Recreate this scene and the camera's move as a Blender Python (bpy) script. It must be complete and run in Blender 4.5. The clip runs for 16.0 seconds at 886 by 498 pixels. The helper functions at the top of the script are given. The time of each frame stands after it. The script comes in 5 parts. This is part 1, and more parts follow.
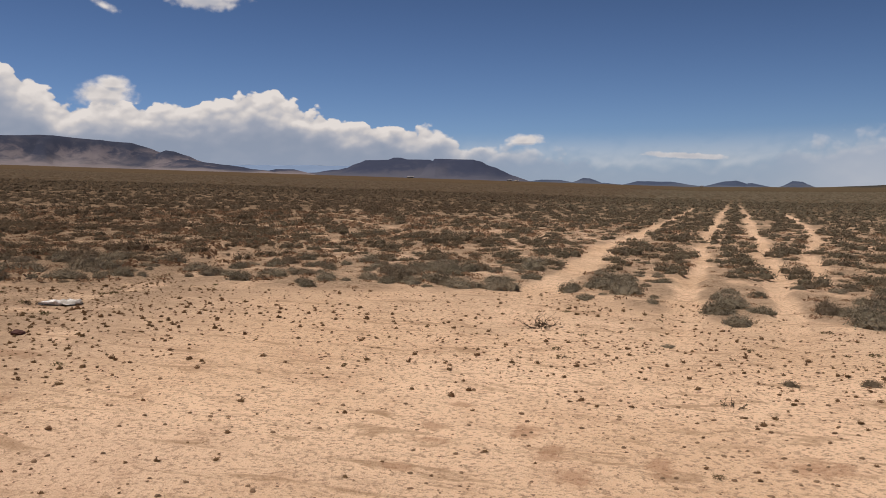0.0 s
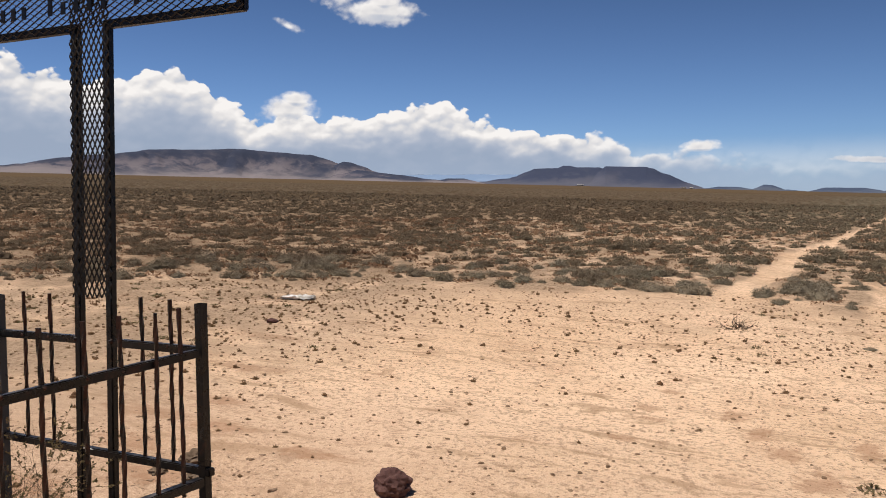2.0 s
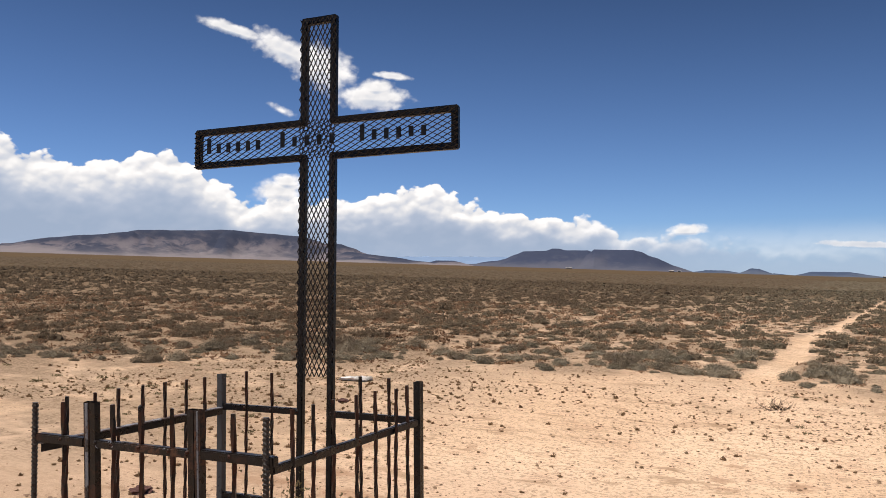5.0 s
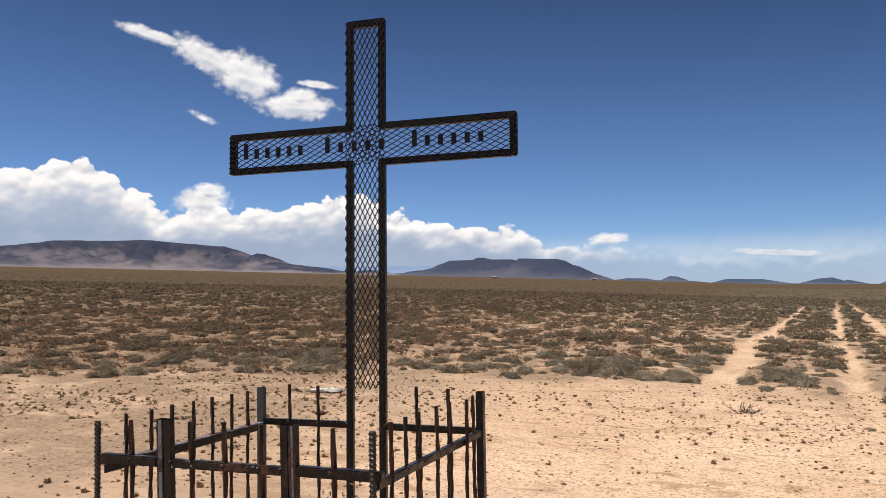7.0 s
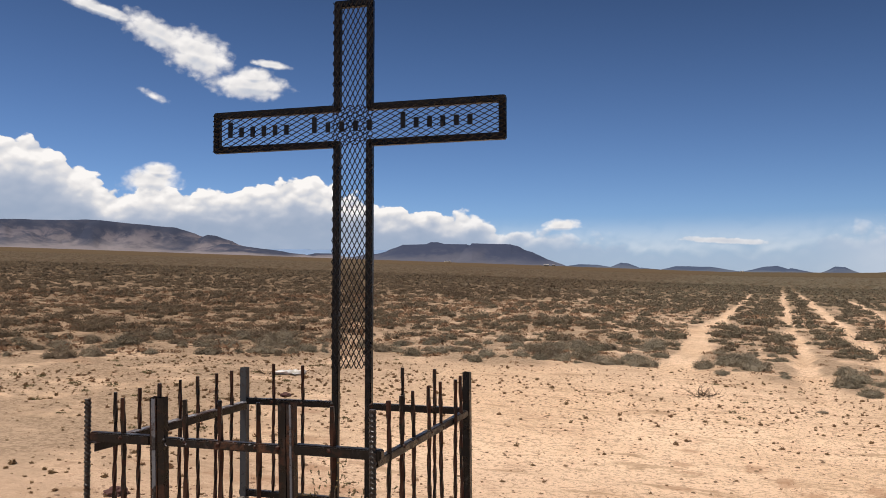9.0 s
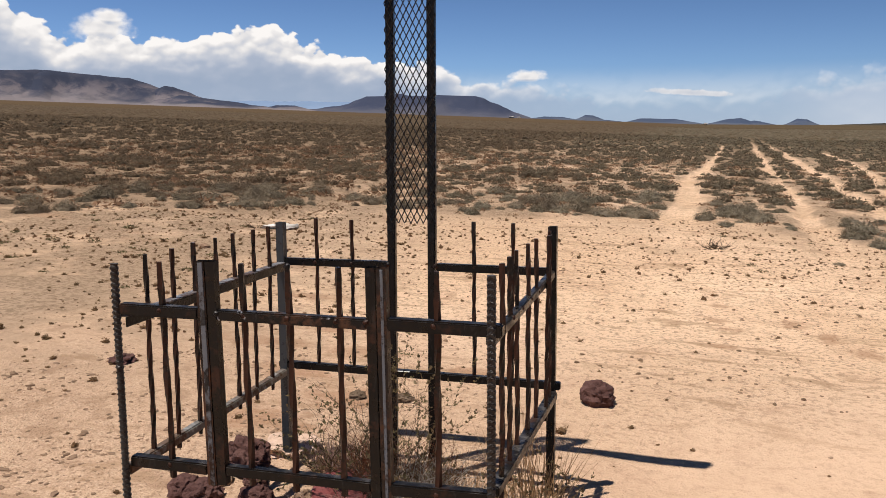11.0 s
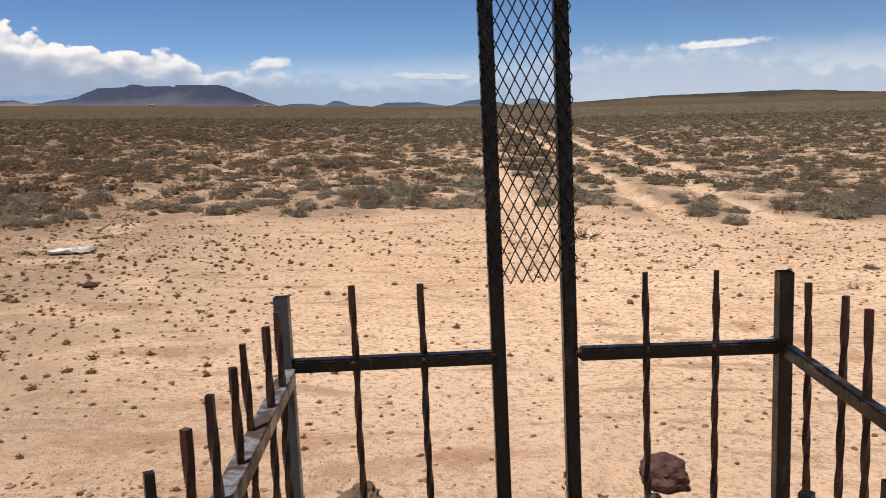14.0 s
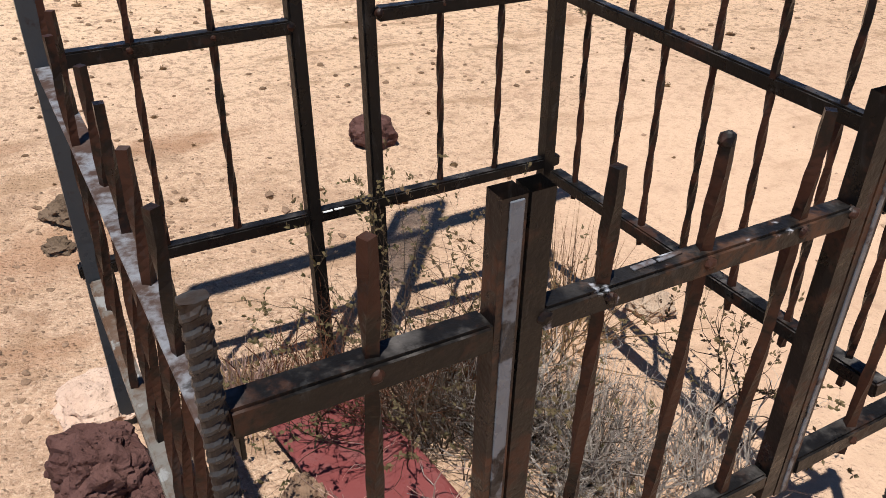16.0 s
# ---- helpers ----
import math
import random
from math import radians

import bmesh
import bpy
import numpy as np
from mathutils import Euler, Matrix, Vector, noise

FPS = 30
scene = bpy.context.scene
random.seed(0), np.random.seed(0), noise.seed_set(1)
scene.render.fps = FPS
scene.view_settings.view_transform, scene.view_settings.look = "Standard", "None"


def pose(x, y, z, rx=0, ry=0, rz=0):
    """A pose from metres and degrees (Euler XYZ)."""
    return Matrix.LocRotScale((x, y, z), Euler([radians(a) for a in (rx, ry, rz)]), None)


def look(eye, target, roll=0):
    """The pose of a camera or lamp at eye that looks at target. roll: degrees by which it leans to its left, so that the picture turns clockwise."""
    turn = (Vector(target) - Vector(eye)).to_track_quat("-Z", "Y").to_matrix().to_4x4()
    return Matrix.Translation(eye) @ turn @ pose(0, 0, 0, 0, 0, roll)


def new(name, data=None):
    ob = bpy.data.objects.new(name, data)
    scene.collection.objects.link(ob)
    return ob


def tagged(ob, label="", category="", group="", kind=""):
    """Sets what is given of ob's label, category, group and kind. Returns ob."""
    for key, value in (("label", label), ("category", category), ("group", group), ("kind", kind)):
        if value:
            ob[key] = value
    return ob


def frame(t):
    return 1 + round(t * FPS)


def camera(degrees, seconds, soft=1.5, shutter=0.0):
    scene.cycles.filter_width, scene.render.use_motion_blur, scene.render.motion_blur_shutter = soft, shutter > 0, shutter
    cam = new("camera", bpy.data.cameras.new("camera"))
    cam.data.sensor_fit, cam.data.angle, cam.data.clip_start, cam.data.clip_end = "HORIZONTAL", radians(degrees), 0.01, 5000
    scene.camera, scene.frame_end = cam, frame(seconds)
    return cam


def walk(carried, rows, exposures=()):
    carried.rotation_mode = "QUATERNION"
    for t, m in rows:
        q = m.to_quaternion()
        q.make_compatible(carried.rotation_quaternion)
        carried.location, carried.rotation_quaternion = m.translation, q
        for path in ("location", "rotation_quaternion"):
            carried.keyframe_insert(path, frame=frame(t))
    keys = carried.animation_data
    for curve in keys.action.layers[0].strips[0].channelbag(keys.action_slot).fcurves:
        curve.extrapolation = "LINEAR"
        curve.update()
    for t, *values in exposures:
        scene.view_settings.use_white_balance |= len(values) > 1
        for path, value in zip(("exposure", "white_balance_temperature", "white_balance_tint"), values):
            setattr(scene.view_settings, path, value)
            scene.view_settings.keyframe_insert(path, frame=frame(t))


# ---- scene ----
cam = camera(54.9, 16.0, 0.85, 0.12)
ROWS = [
    (0, (0.01, -0.081, 1.5), (-0.539, 1.838, 1.379), -0.5),
    (0.5, (-0.114, -0.298, 1.5), (-0.727, 1.601, 1.356), -0.8),
    (1, (-0.093, -0.41, 1.493), (-0.84, 1.435, 1.305), -0.6),
    (1.5, (0.0, -0.664, 1.496), (-0.864, 1.131, 1.322), -0.5),
    (2, (-0.064, -0.954, 1.489), (-0.979, 0.822, 1.392), -0.7),
    (2.5, (-0.049, -1.194, 1.529), (-1.006, 0.563, 1.531), -0.3),
    (3, (-0.011, -1.402, 1.528), (-0.993, 0.339, 1.587), -0.4),
    (3.5, (-0.1, -1.602, 1.536), (-1.078, 0.141, 1.616), -0.9),
    (4, (-0.224, -1.787, 1.548), (-1.171, -0.028, 1.645), -1.0),
    (6.5, (-0.834, -2.132, 1.57), (-1.623, -0.296, 1.665), -0.3),
    (7, (-1.016, -2.193, 1.565), (-1.747, -0.335, 1.68), -0.9),
    (7.5, (-1.16, -2.265, 1.565), (-1.831, -0.384, 1.667), -1.0),
    (8, (-1.161, -2.283, 1.572), (-1.804, -0.391, 1.667), -0.8),
    (8.5, (-1.165, -2.275, 1.571), (-1.797, -0.381, 1.677), -0.5),
    (9, (-1.153, -2.27, 1.554), (-1.783, -0.373, 1.631), -0.3),
    (9.5, (-1.201, -2.239, 1.529), (-1.833, -0.342, 1.496), 0.0),
    (10, (-1.394, -2.144, 1.501), (-2.0, -0.243, 1.356), 0.1),
    (12.5, (-2.345, -1.117, 1.499), (-2.822, 0.796, 1.168), -1.1),
    (13, (-2.611, -0.891, 1.507), (-3.05, 1.028, 1.157), -1.0),
    (13.5, (-2.9, -0.677, 1.522), (-3.195, 1.276, 1.205), -1.9),
    (14, (-3.025, -0.494, 1.532), (-3.018, 1.482, 1.221), -2.5),
    (14.5, (-3.15, -0.351, 1.503), (-2.792, 1.545, 0.979), -1.1),
    (15, (-3.337, -0.261, 1.502), (-2.708, 1.437, 0.652), -0.4),
    (15.5, (-3.397, -0.245, 1.499), (-2.65, 1.314, 0.492), 0.0),
    (16, (-3.464, -0.26, 1.5), (-2.64, 1.234, 0.456), 0.3),
]
EXPOSURES = [(0.0, -0.28, 6700, 13), (1.0, -0.28, 6650, 13), (2.0, 0.08, 6450, 10), (4.0, 0.25, 6400, 10), (7.0, 0.20, 6400, 10), (9.0, 0.13, 6450, 10), (12.5, 0.13, 6450, 10), (14.5, 0.13, 6300, 11), (16.0, 0.27, 6100, 9)]
walk(cam, [(t, look(eye, target, roll)) for t, eye, target, roll in ROWS], EXPOSURES)

# ---- light ----
SUN_TRAVEL = Vector((0.43, 0.475, -2.2)).normalized()
sun = new("sun", bpy.data.lights.new("sun", "SUN"))
sun.data.energy, sun.data.angle, sun.data.color = 5.0, radians(0.53), (1.0, 0.93, 0.84)
sun.matrix_world = look((0, 0, 60), Vector((0, 0, 60)) + SUN_TRAVEL)
world = bpy.data.worlds.new("sky")
scene.world = world
world.use_nodes = True
wt = world.node_tree
sky = wt.nodes.new("ShaderNodeTexSky")
sky.sky_type, sky.sun_disc = "NISHITA", False
sky.sun_elevation, sky.sun_rotation = radians(73.8), radians(222)
sky.altitude, sky.air_density, sky.dust_density, sky.ozone_density = 2300, 1.0, 0.2, 3.0
wt.nodes["Background"].inputs["Strength"].default_value = 0.06
tint = wt.nodes.new("ShaderNodeMix")
tint.data_type, tint.blend_type = "RGBA", "MULTIPLY"
tint.inputs[0].default_value, tint.inputs[7].default_value = 1.0, (0.80, 0.95, 1.20, 1)
wt.links.new(sky.outputs[0], tint.inputs[6])
aloft = wt.nodes.new("ShaderNodeSeparateXYZ")
wt.links.new(wt.nodes.new("ShaderNodeTexCoord").outputs["Generated"], aloft.inputs[0])
deepen = wt.nodes.new("ShaderNodeMapRange")
for socket, value in zip(deepen.inputs[1:5], (0.08, 0.36, 1.16, 0.58)):
    socket.default_value = value
wt.links.new(aloft.outputs[2], deepen.inputs[0])
sideways = wt.nodes.new("ShaderNodeMapRange")
for socket, value in zip(sideways.inputs[1:5], (-0.85, 0.5, 1.24, 0.86)):
    socket.default_value = value
wt.links.new(aloft.outputs[0], sideways.inputs[0])
both = wt.nodes.new("ShaderNodeMath")
both.operation = "MULTIPLY"
wt.links.new(deepen.outputs[0], both.inputs[0])
wt.links.new(sideways.outputs[0], both.inputs[1])
graded_sky = wt.nodes.new("ShaderNodeVectorMath")
graded_sky.operation = "SCALE"
wt.links.new(tint.outputs[2], graded_sky.inputs[0])
wt.links.new(both.outputs[0], graded_sky.inputs["Scale"])
wt.links.new(graded_sky.outputs[0], wt.nodes["Background"].inputs["Color"])


# ---- materials ----
class Nodes:
    """A small builder for node materials."""

    def __init__(self, name):
        self.mat = bpy.data.materials.new(name)
        self.mat.use_nodes = True
        self.tree = self.mat.node_tree
        self.bsdf = self.tree.nodes["Principled BSDF"]
        self.out = self.tree.nodes["Material Output"]

    def node(self, kind, **values):
        n = self.tree.nodes.new("ShaderNode" + kind)
        for key, v in values.items():
            n.inputs[key].default_value = v
        return n

    def link(self, a, b):
        self.tree.links.new(a, b)

    def put(self, socket, v):
        if isinstance(v, (int, float, tuple)):
            socket.default_value = v
        else:
            self.link(v, socket)

    def math(self, op, a, b=0.0, c=0.0, clamp=False):
        n = self.node("Math")
        n.operation, n.use_clamp = op, clamp
        for s, v in zip(n.inputs, (a, b, c)):
            self.put(s, v)
        return n.outputs[0]

    def noise(self, vec, scale, detail=4.0, rough=0.55, warp=0.0):
        n = self.node("TexNoise", Scale=scale, Detail=detail, Roughness=rough, Distortion=warp)
        self.link(vec, n.inputs["Vector"])
        return n.outputs["Fac"]

    def ramp(self, fac, stops, mode="LINEAR"):
        n = self.node("ValToRGB")
        r = n.color_ramp
        r.interpolation = mode
        while len(r.elements) < len(stops):
            r.elements.new(0.5)
        for e, (p, c) in zip(r.elements, stops):
            e.position = p
            e.color = (*c, 1) if isinstance(c, tuple) else (c, c, c, 1)
        self.put(n.inputs[0], fac)
        return n.outputs[0]

    def mix(self, fac, a, b, mode="MIX"):
        n = self.node("Mix")
        n.data_type, n.blend_type = "RGBA", mode
        self.put(n.inputs[0], fac)
        for s, v in ((n.inputs[6], a), (n.inputs[7], b)):
            self.put(s, (*v, 1) if isinstance(v, tuple) and len(v) == 3 else v)
        return n.outputs[2]

    def steps(self, v, lo, hi, a=0.0, b=1.0):
        n = self.node("MapRange")
        n.interpolation_type = "SMOOTHSTEP"
        for s, x in zip(n.inputs, (v, lo, hi, a, b)):
            self.put(s, x)
        return n.outputs[0]

    def bump(self, height, strength, distance):
        n = self.node("Bump", Strength=strength, Distance=distance)
        self.link(height, n.inputs["Height"])
        self.link(n.outputs[0], self.bsdf.inputs["Normal"])

    def place(self, kind="Object"):
        return self.node("TexCoord").outputs[kind]

    def world(self):
        return self.node("NewGeometry").outputs["Position"]

    def island(self):
        return self.node("NewGeometry").outputs["Random Per Island"]

    def each(self):
        return self.node("ObjectInfo").outputs["Random"]

    def done(self, colour, rough=0.8, metal=0.0, spec=0.3):
        self.put(self.bsdf.inputs["Base Color"], (*colour, 1) if isinstance(colour, tuple) and len(colour) == 3 else colour)
        self.put(self.bsdf.inputs["Roughness"], rough)
        self.put(self.bsdf.inputs["Metallic"], metal)
        self.bsdf.inputs["Specular IOR Level"].default_value = spec
        return self.mat


def ground_material():
    m = Nodes("sandy_ground")
    p = m.world()
    big = m.noise(p, 0.35, 3, 0.5)
    mid = m.noise(p, 2.2, 5, 0.6, 0.4)
    fine = m.noise(p, 28.0, 5, 0.65)
    grit = m.noise(p, 110.0, 3, 0.6)
    sand = m.mix(m.steps(big, 0.35, 0.65), (0.810, 0.570, 0.386), (0.670, 0.454, 0.292))
    smudge = m.noise(p, 4.5, 5, 0.6, 0.8)
    sand = m.mix(m.steps(mid, 0.48, 0.74, 0, 0.5), sand, (0.52, 0.318, 0.200))
    sand = m.mix(m.steps(smudge, 0.60, 0.70, 0, 0.55), sand, (0.38, 0.228, 0.138))
    sand = m.mix(m.steps(m.noise(p, 11.0, 4, 0.65, 0.3), 0.54, 0.70, 0, 0.55), sand, (0.42, 0.275, 0.18))
    # smooth blown sand close by, gravelly crust further on
    where = m.node("SeparateXYZ")
    m.link(p, where.inputs[0])
    reach = m.math("ADD", where.outputs[1], m.math("MULTIPLY", m.math("SUBTRACT", big, 0.5), 5.0))
    # trodden brown earth beside the fence
    off = m.node("VectorMath")
    off.operation = "DISTANCE"
    m.link(p, off.inputs[0])
    off.inputs[1].default_value = (-4.3, 1.6, 0.2)
    trod = m.steps(m.math("ADD", off.outputs["Value"], m.math("MULTIPLY", mid, 1.6)), 3.5, 1.9)
    crust = m.math("MAXIMUM", m.steps(reach, 1.4, 3.6, 0.15, 1.0), m.math("MULTIPLY", trod, 0.9))
    sand = m.mix(m.steps(reach, 4.8, 1.8, 0, 0.58), sand, (0.46, 0.312, 0.221))
    sand = m.mix(m.math("MULTIPLY", trod, 0.4), sand, (0.44, 0.288, 0.19))
    sand = m.mix(m.math("MULTIPLY", crust, m.steps(fine, 0.50, 0.62, 0, 0.74)), sand, (0.31, 0.198, 0.128))
    gravel = m.noise(p, 14.0, 4, 0.7)
    sand = m.mix(m.math("MULTIPLY", crust, m.steps(gravel, 0.54, 0.66, 0, 0.62)), sand, (0.36, 0.232, 0.152))
    sand = m.mix(m.math("MULTIPLY", crust, m.steps(grit, 0.50, 0.62, 0, 0.42)), sand, (0.80, 0.61, 0.45))
    specks = m.node("TexVoronoi", Scale=26.0)
    m.link(p, specks.inputs["Vector"])
    dot = m.math("MULTIPLY", m.steps(specks.outputs["Distance"], 0.20, 0.12), m.math("MULTIPLY", crust, m.steps(m.noise(p, 3.0, 3, 0.6), 0.40, 0.56)))
    sand = m.mix(m.math("MULTIPLY", dot, 0.45), sand, (0.22, 0.135, 0.088))
    # soft brown blotches, closest beside the fence
    blotch = m.steps(m.noise(p, 3.4, 5, 0.62, 0.7), 0.52, 0.66)
    sand = m.mix(m.math("MULTIPLY", blotch, m.math("MULTIPLY_ADD", trod, 0.66, 0.12)), sand, (0.36, 0.232, 0.150))
    # thin tyre lines drawn out along the way across
    stretch = m.node("Mapping")
    stretch.inputs["Scale"].default_value = (1.7, 5.6, 1.0)
    stretch.inputs["Rotation"].default_value = (0, 0, radians(5))
    m.link(p, stretch.inputs["Vector"])
    streak = m.noise(stretch.outputs[0], 0.85, 5, 0.64, 0.9)
    broken = m.steps(m.noise(p, 0.8, 4, 0.6), 0.36, 0.52)
    sand = m.mix(m.math("MULTIPLY", m.math("MULTIPLY", broken, m.math("MULTIPLY_ADD", crust, 0.6, 0.4)), m.steps(streak, 0.53, 0.66, 0, 0.75)), sand, (0.37, 0.238, 0.146))
    # dark stains and a scuffed trail of redder earth
    stain = None
    for cx, cy, rx, ry in ((-0.95, 5.15, 0.17, 0.22), (-0.76, 4.78, 0.14, 0.26), (-0.56, 4.40, 0.16, 0.26), (-0.34, 3.95, 0.20, 0.28), (-0.12, 4.75, 0.10, 0.30), (0.75, 5.0, 0.35, 0.20),
                           (-1.50, 5.62, 0.16, 0.12), (-1.52, 5.05, 0.14, 0.14), (-1.45, 4.76, 0.18, 0.07), (-1.52, 4.25, 0.18, 0.10), (-4.15, 3.60, 0.34, 0.12), (-3.70, 3.05, 0.30, 0.16),
                           (-3.45, 2.25, 0.42, 0.24), (-3.95, 2.55, 0.35, 0.22), (-4.7, 4.5, 0.55, 0.16), (-5.4, 5.7, 0.70, 0.18), (-3.75, 1.75, 0.40, 0.22), (-4.4, 3.1, 0.5, 0.2), (-2.9, 2.9, 0.3, 0.12), (-8.5, 6.7, 1.2, 0.25), (-9.6, 7.3, 1.4, 0.28), (-7.3, 6.3, 0.8, 0.20), (-7.0, 7.6, 0.9, 0.22)):
        ax = m.math("DIVIDE", m.math("SUBTRACT", where.outputs[0], cx), rx)
        ay = m.math("DIVIDE", m.math("SUBTRACT", where.outputs[1], cy), ry)
        spot = m.math("SUBTRACT", 1.0, m.math("SQRT", m.math("ADD", m.math("MULTIPLY", ax, ax), m.math("MULTIPLY", ay, ay))))
        stain = spot if stain is None else m.math("MAXIMUM", stain, spot)
    stain = m.math("ADD", stain, m.math("MULTIPLY", m.math("SUBTRACT", m.noise(p, 9.0, 5, 0.7), 0.5), 2.4))
    sand = m.mix(m.steps(stain, 0.05, 0.75, 0, 0.58), sand, (0.36, 0.200, 0.118))
    # litter and crust between the shrubs
    veg = m.node("Attribute")
    veg.attribute_name = "litter"
    patch = m.noise(p, 1.3, 4, 0.6)
    cover = m.math("MULTIPLY", veg.outputs["Fac"], m.steps(patch, 0.33, 0.52, 0.30, 0.97))
    litter = m.mix(m.steps(m.math("ADD", m.math("MULTIPLY", fine, 0.5), m.math("MULTIPLY", gravel, 0.5)), 0.42, 0.6), (0.215, 0.152, 0.101), (0.400, 0.284, 0.194))
    sand = m.mix(m.math("MULTIPLY", cover, 0.92), sand, litter)
    # the far plain, where the scrub closes up
    far = m.node("Attribute")
    far.attribute_name = "scrub"
    spots = m.noise(p, 0.55, 6, 0.75)
    wide = m.noise(p, 0.012, 4, 0.6)
    scrub = m.mix(m.steps(spots, 0.4, 0.62), (0.050, 0.039, 0.024), (0.092, 0.069, 0.043))
    scrub = m.mix(m.steps(wide, 0.42, 0.62, 0, 0.6), scrub, (0.084, 0.062, 0.037))
    sand = m.mix(far.outputs["Fac"], sand, scrub)
    side = m.math("ADD", where.outputs[0], m.math("MULTIPLY", m.math("SUBTRACT", m.noise(p, 0.12, 4, 0.6), 0.5), 24.0))
    sand = m.mix(m.math("MULTIPLY", veg.outputs["Fac"], m.steps(side, -4.0, -16.0, 0, 0.5)), sand, (0.100, 0.066, 0.041))
    pebbles = m.node("TexVoronoi", Scale=55.0)
    m.link(p, pebbles.inputs["Vector"])
    h = m.math("ADD", m.math("MULTIPLY", fine, 1.0), m.math("MULTIPLY", m.steps(pebbles.outputs["Distance"], 0.05, 0.4, 0.5, 0), 0.6))
    h = m.math("ADD", h, m.math("MULTIPLY", grit, 0.35))
    h = m.math("ADD", h, m.math("MULTIPLY", mid, 1.2))
    m.bump(m.math("MULTIPLY", h, m.math("MULTIPLY_ADD", crust, 0.78, 0.22)), 1.0, 0.024)
    return m.done(sand, 0.97, spec=0.0)


def leaf_material(name, a, b, c, stuff, ruddy=0.0):
    m = Nodes(name)
    r = m.island()
    col = m.mix(r, a, b)
    w = m.world()
    if stuff:
        big = m.noise(w, 1.7, 3, 0.6)
    else:
        big = m.each()
    col = m.mix(m.steps(big, 0.35, 0.75, 0, 0.7), col, c)
    if ruddy:
        # some plants are greyer and paler than their neighbours
        pale = m.noise(w, 0.9, 3, 0.6) if stuff else m.math("FRACT", m.math("MULTIPLY", big, 7.3))
        col = m.mix(m.steps(pale, 0.52, 0.72, 0, 0.5), col, tuple(1.25 * v for v in b))
    if ruddy:
        # a redder kind of growth takes over on one side of the plain
        where = m.node("SeparateXYZ")
        m.link(w, where.inputs[0])
        side = m.math("ADD", where.outputs[0], m.math("MULTIPLY", m.math("SUBTRACT", m.noise(w, 0.12, 4, 0.6), 0.5), 24.0))
        col = m.mix(m.steps(side, -3.0, -13.0, 0, ruddy), col, (0.125, 0.074, 0.045))
    m.done(col, 0.9, spec=0.05)
    through_leaf, both = m.node("BsdfTranslucent"), m.node("MixShader")
    m.put(through_leaf.inputs["Color"], col)
    both.inputs[0].default_value = 0.42
    m.link(m.bsdf.outputs[0], both.inputs[1])
    m.link(through_leaf.outputs[0], both.inputs[2])
    m.link(both.outputs[0], m.out.inputs["Surface"])
    return m.mat


def steel_material(name, paint, rust, rusty, worn=0.62, lit_dust=0.22, bare=(0.34, 0.35, 0.37)):
    m = Nodes(name)
    geo = m.node("NewGeometry")
    w = geo.outputs["Position"]
    a = m.noise(w, 9.0, 5, 0.65)
    b = m.noise(w, 60.0, 4, 0.6)
    mixed = m.math("ADD", m.math("MULTIPLY", a, 0.65), m.math("MULTIPLY", b, 0.35))
    mask = m.steps(mixed, rusty - 0.05, rusty + 0.08)
    col = m.mix(mask, paint, m.mix(b, rust, tuple(v * 0.45 for v in rust)))
    chips = m.math("ADD", m.math("MULTIPLY", m.noise(w, 13.0, 3, 0.5, 0.5), 0.75), m.math("MULTIPLY", b, 0.25))
    col = m.mix(m.steps(chips, worn, worn + 0.05, 0, 0.85), col, bare)
    # scuffed grey smears along the bar, lightened to put highlights into the colour
    lie = m.node("Mapping")
    lie.inputs["Scale"].default_value = (1.0, 1.0, 0.35)
    m.link(w, lie.inputs["Vector"])
    scuff_glint = m.steps(m.noise(lie.outputs[0], 42.0, 4, 0.65, 0.6), 0.57, 0.70, 0, 0.55)
    col = m.mix(scuff_glint, col, tuple(0.6 * v + 0.030 for v in paint))
    # pale dust on upward faces, with their sunlit, sky-bright look painted into it
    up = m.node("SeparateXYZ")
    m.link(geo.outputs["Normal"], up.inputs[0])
    sunlit_tops = m.math("MULTIPLY", m.steps(up.outputs[2], 0.55, 0.95), m.steps(m.noise(w, 22.0, 4, 0.6), 0.45, 0.72, 0.01, lit_dust))
    col = m.mix(sunlit_tops, col, (0.27, 0.245, 0.225))
    m.bump(m.math("ADD", a, m.math("MULTIPLY", b, 0.5)), 0.45, 0.006)
    sheen = m.steps(m.noise(w, 17.0, 4, 0.6), 0.32, 0.66, 0.22, 0.46)
    return m.done(col, m.mix(mask, sheen, (0.6,) * 3), 0.0, 0.22)


def rock_material(name, a, b, c):
    m = Nodes(name)
    p = m.place()
    n1, n2 = m.noise(p, 9.0, 5, 0.6), m.noise(p, 55.0, 5, 0.7)
    col = m.mix(m.steps(n1, 0.35, 0.65), a, b)
    col = m.mix(m.steps(n2, 0.55, 0.75, 0, 0.8), col, c)
    pits = m.node("TexVoronoi", Scale=70.0)
    m.link(p, pits.inputs["Vector"])
    m.bump(m.math("ADD", n2, m.steps(pits.outputs["Distance"], 0.0, 0.3, -0.7, 0)), 0.8, 0.012)
    return m.done(col, 0.9, spec=0.2)


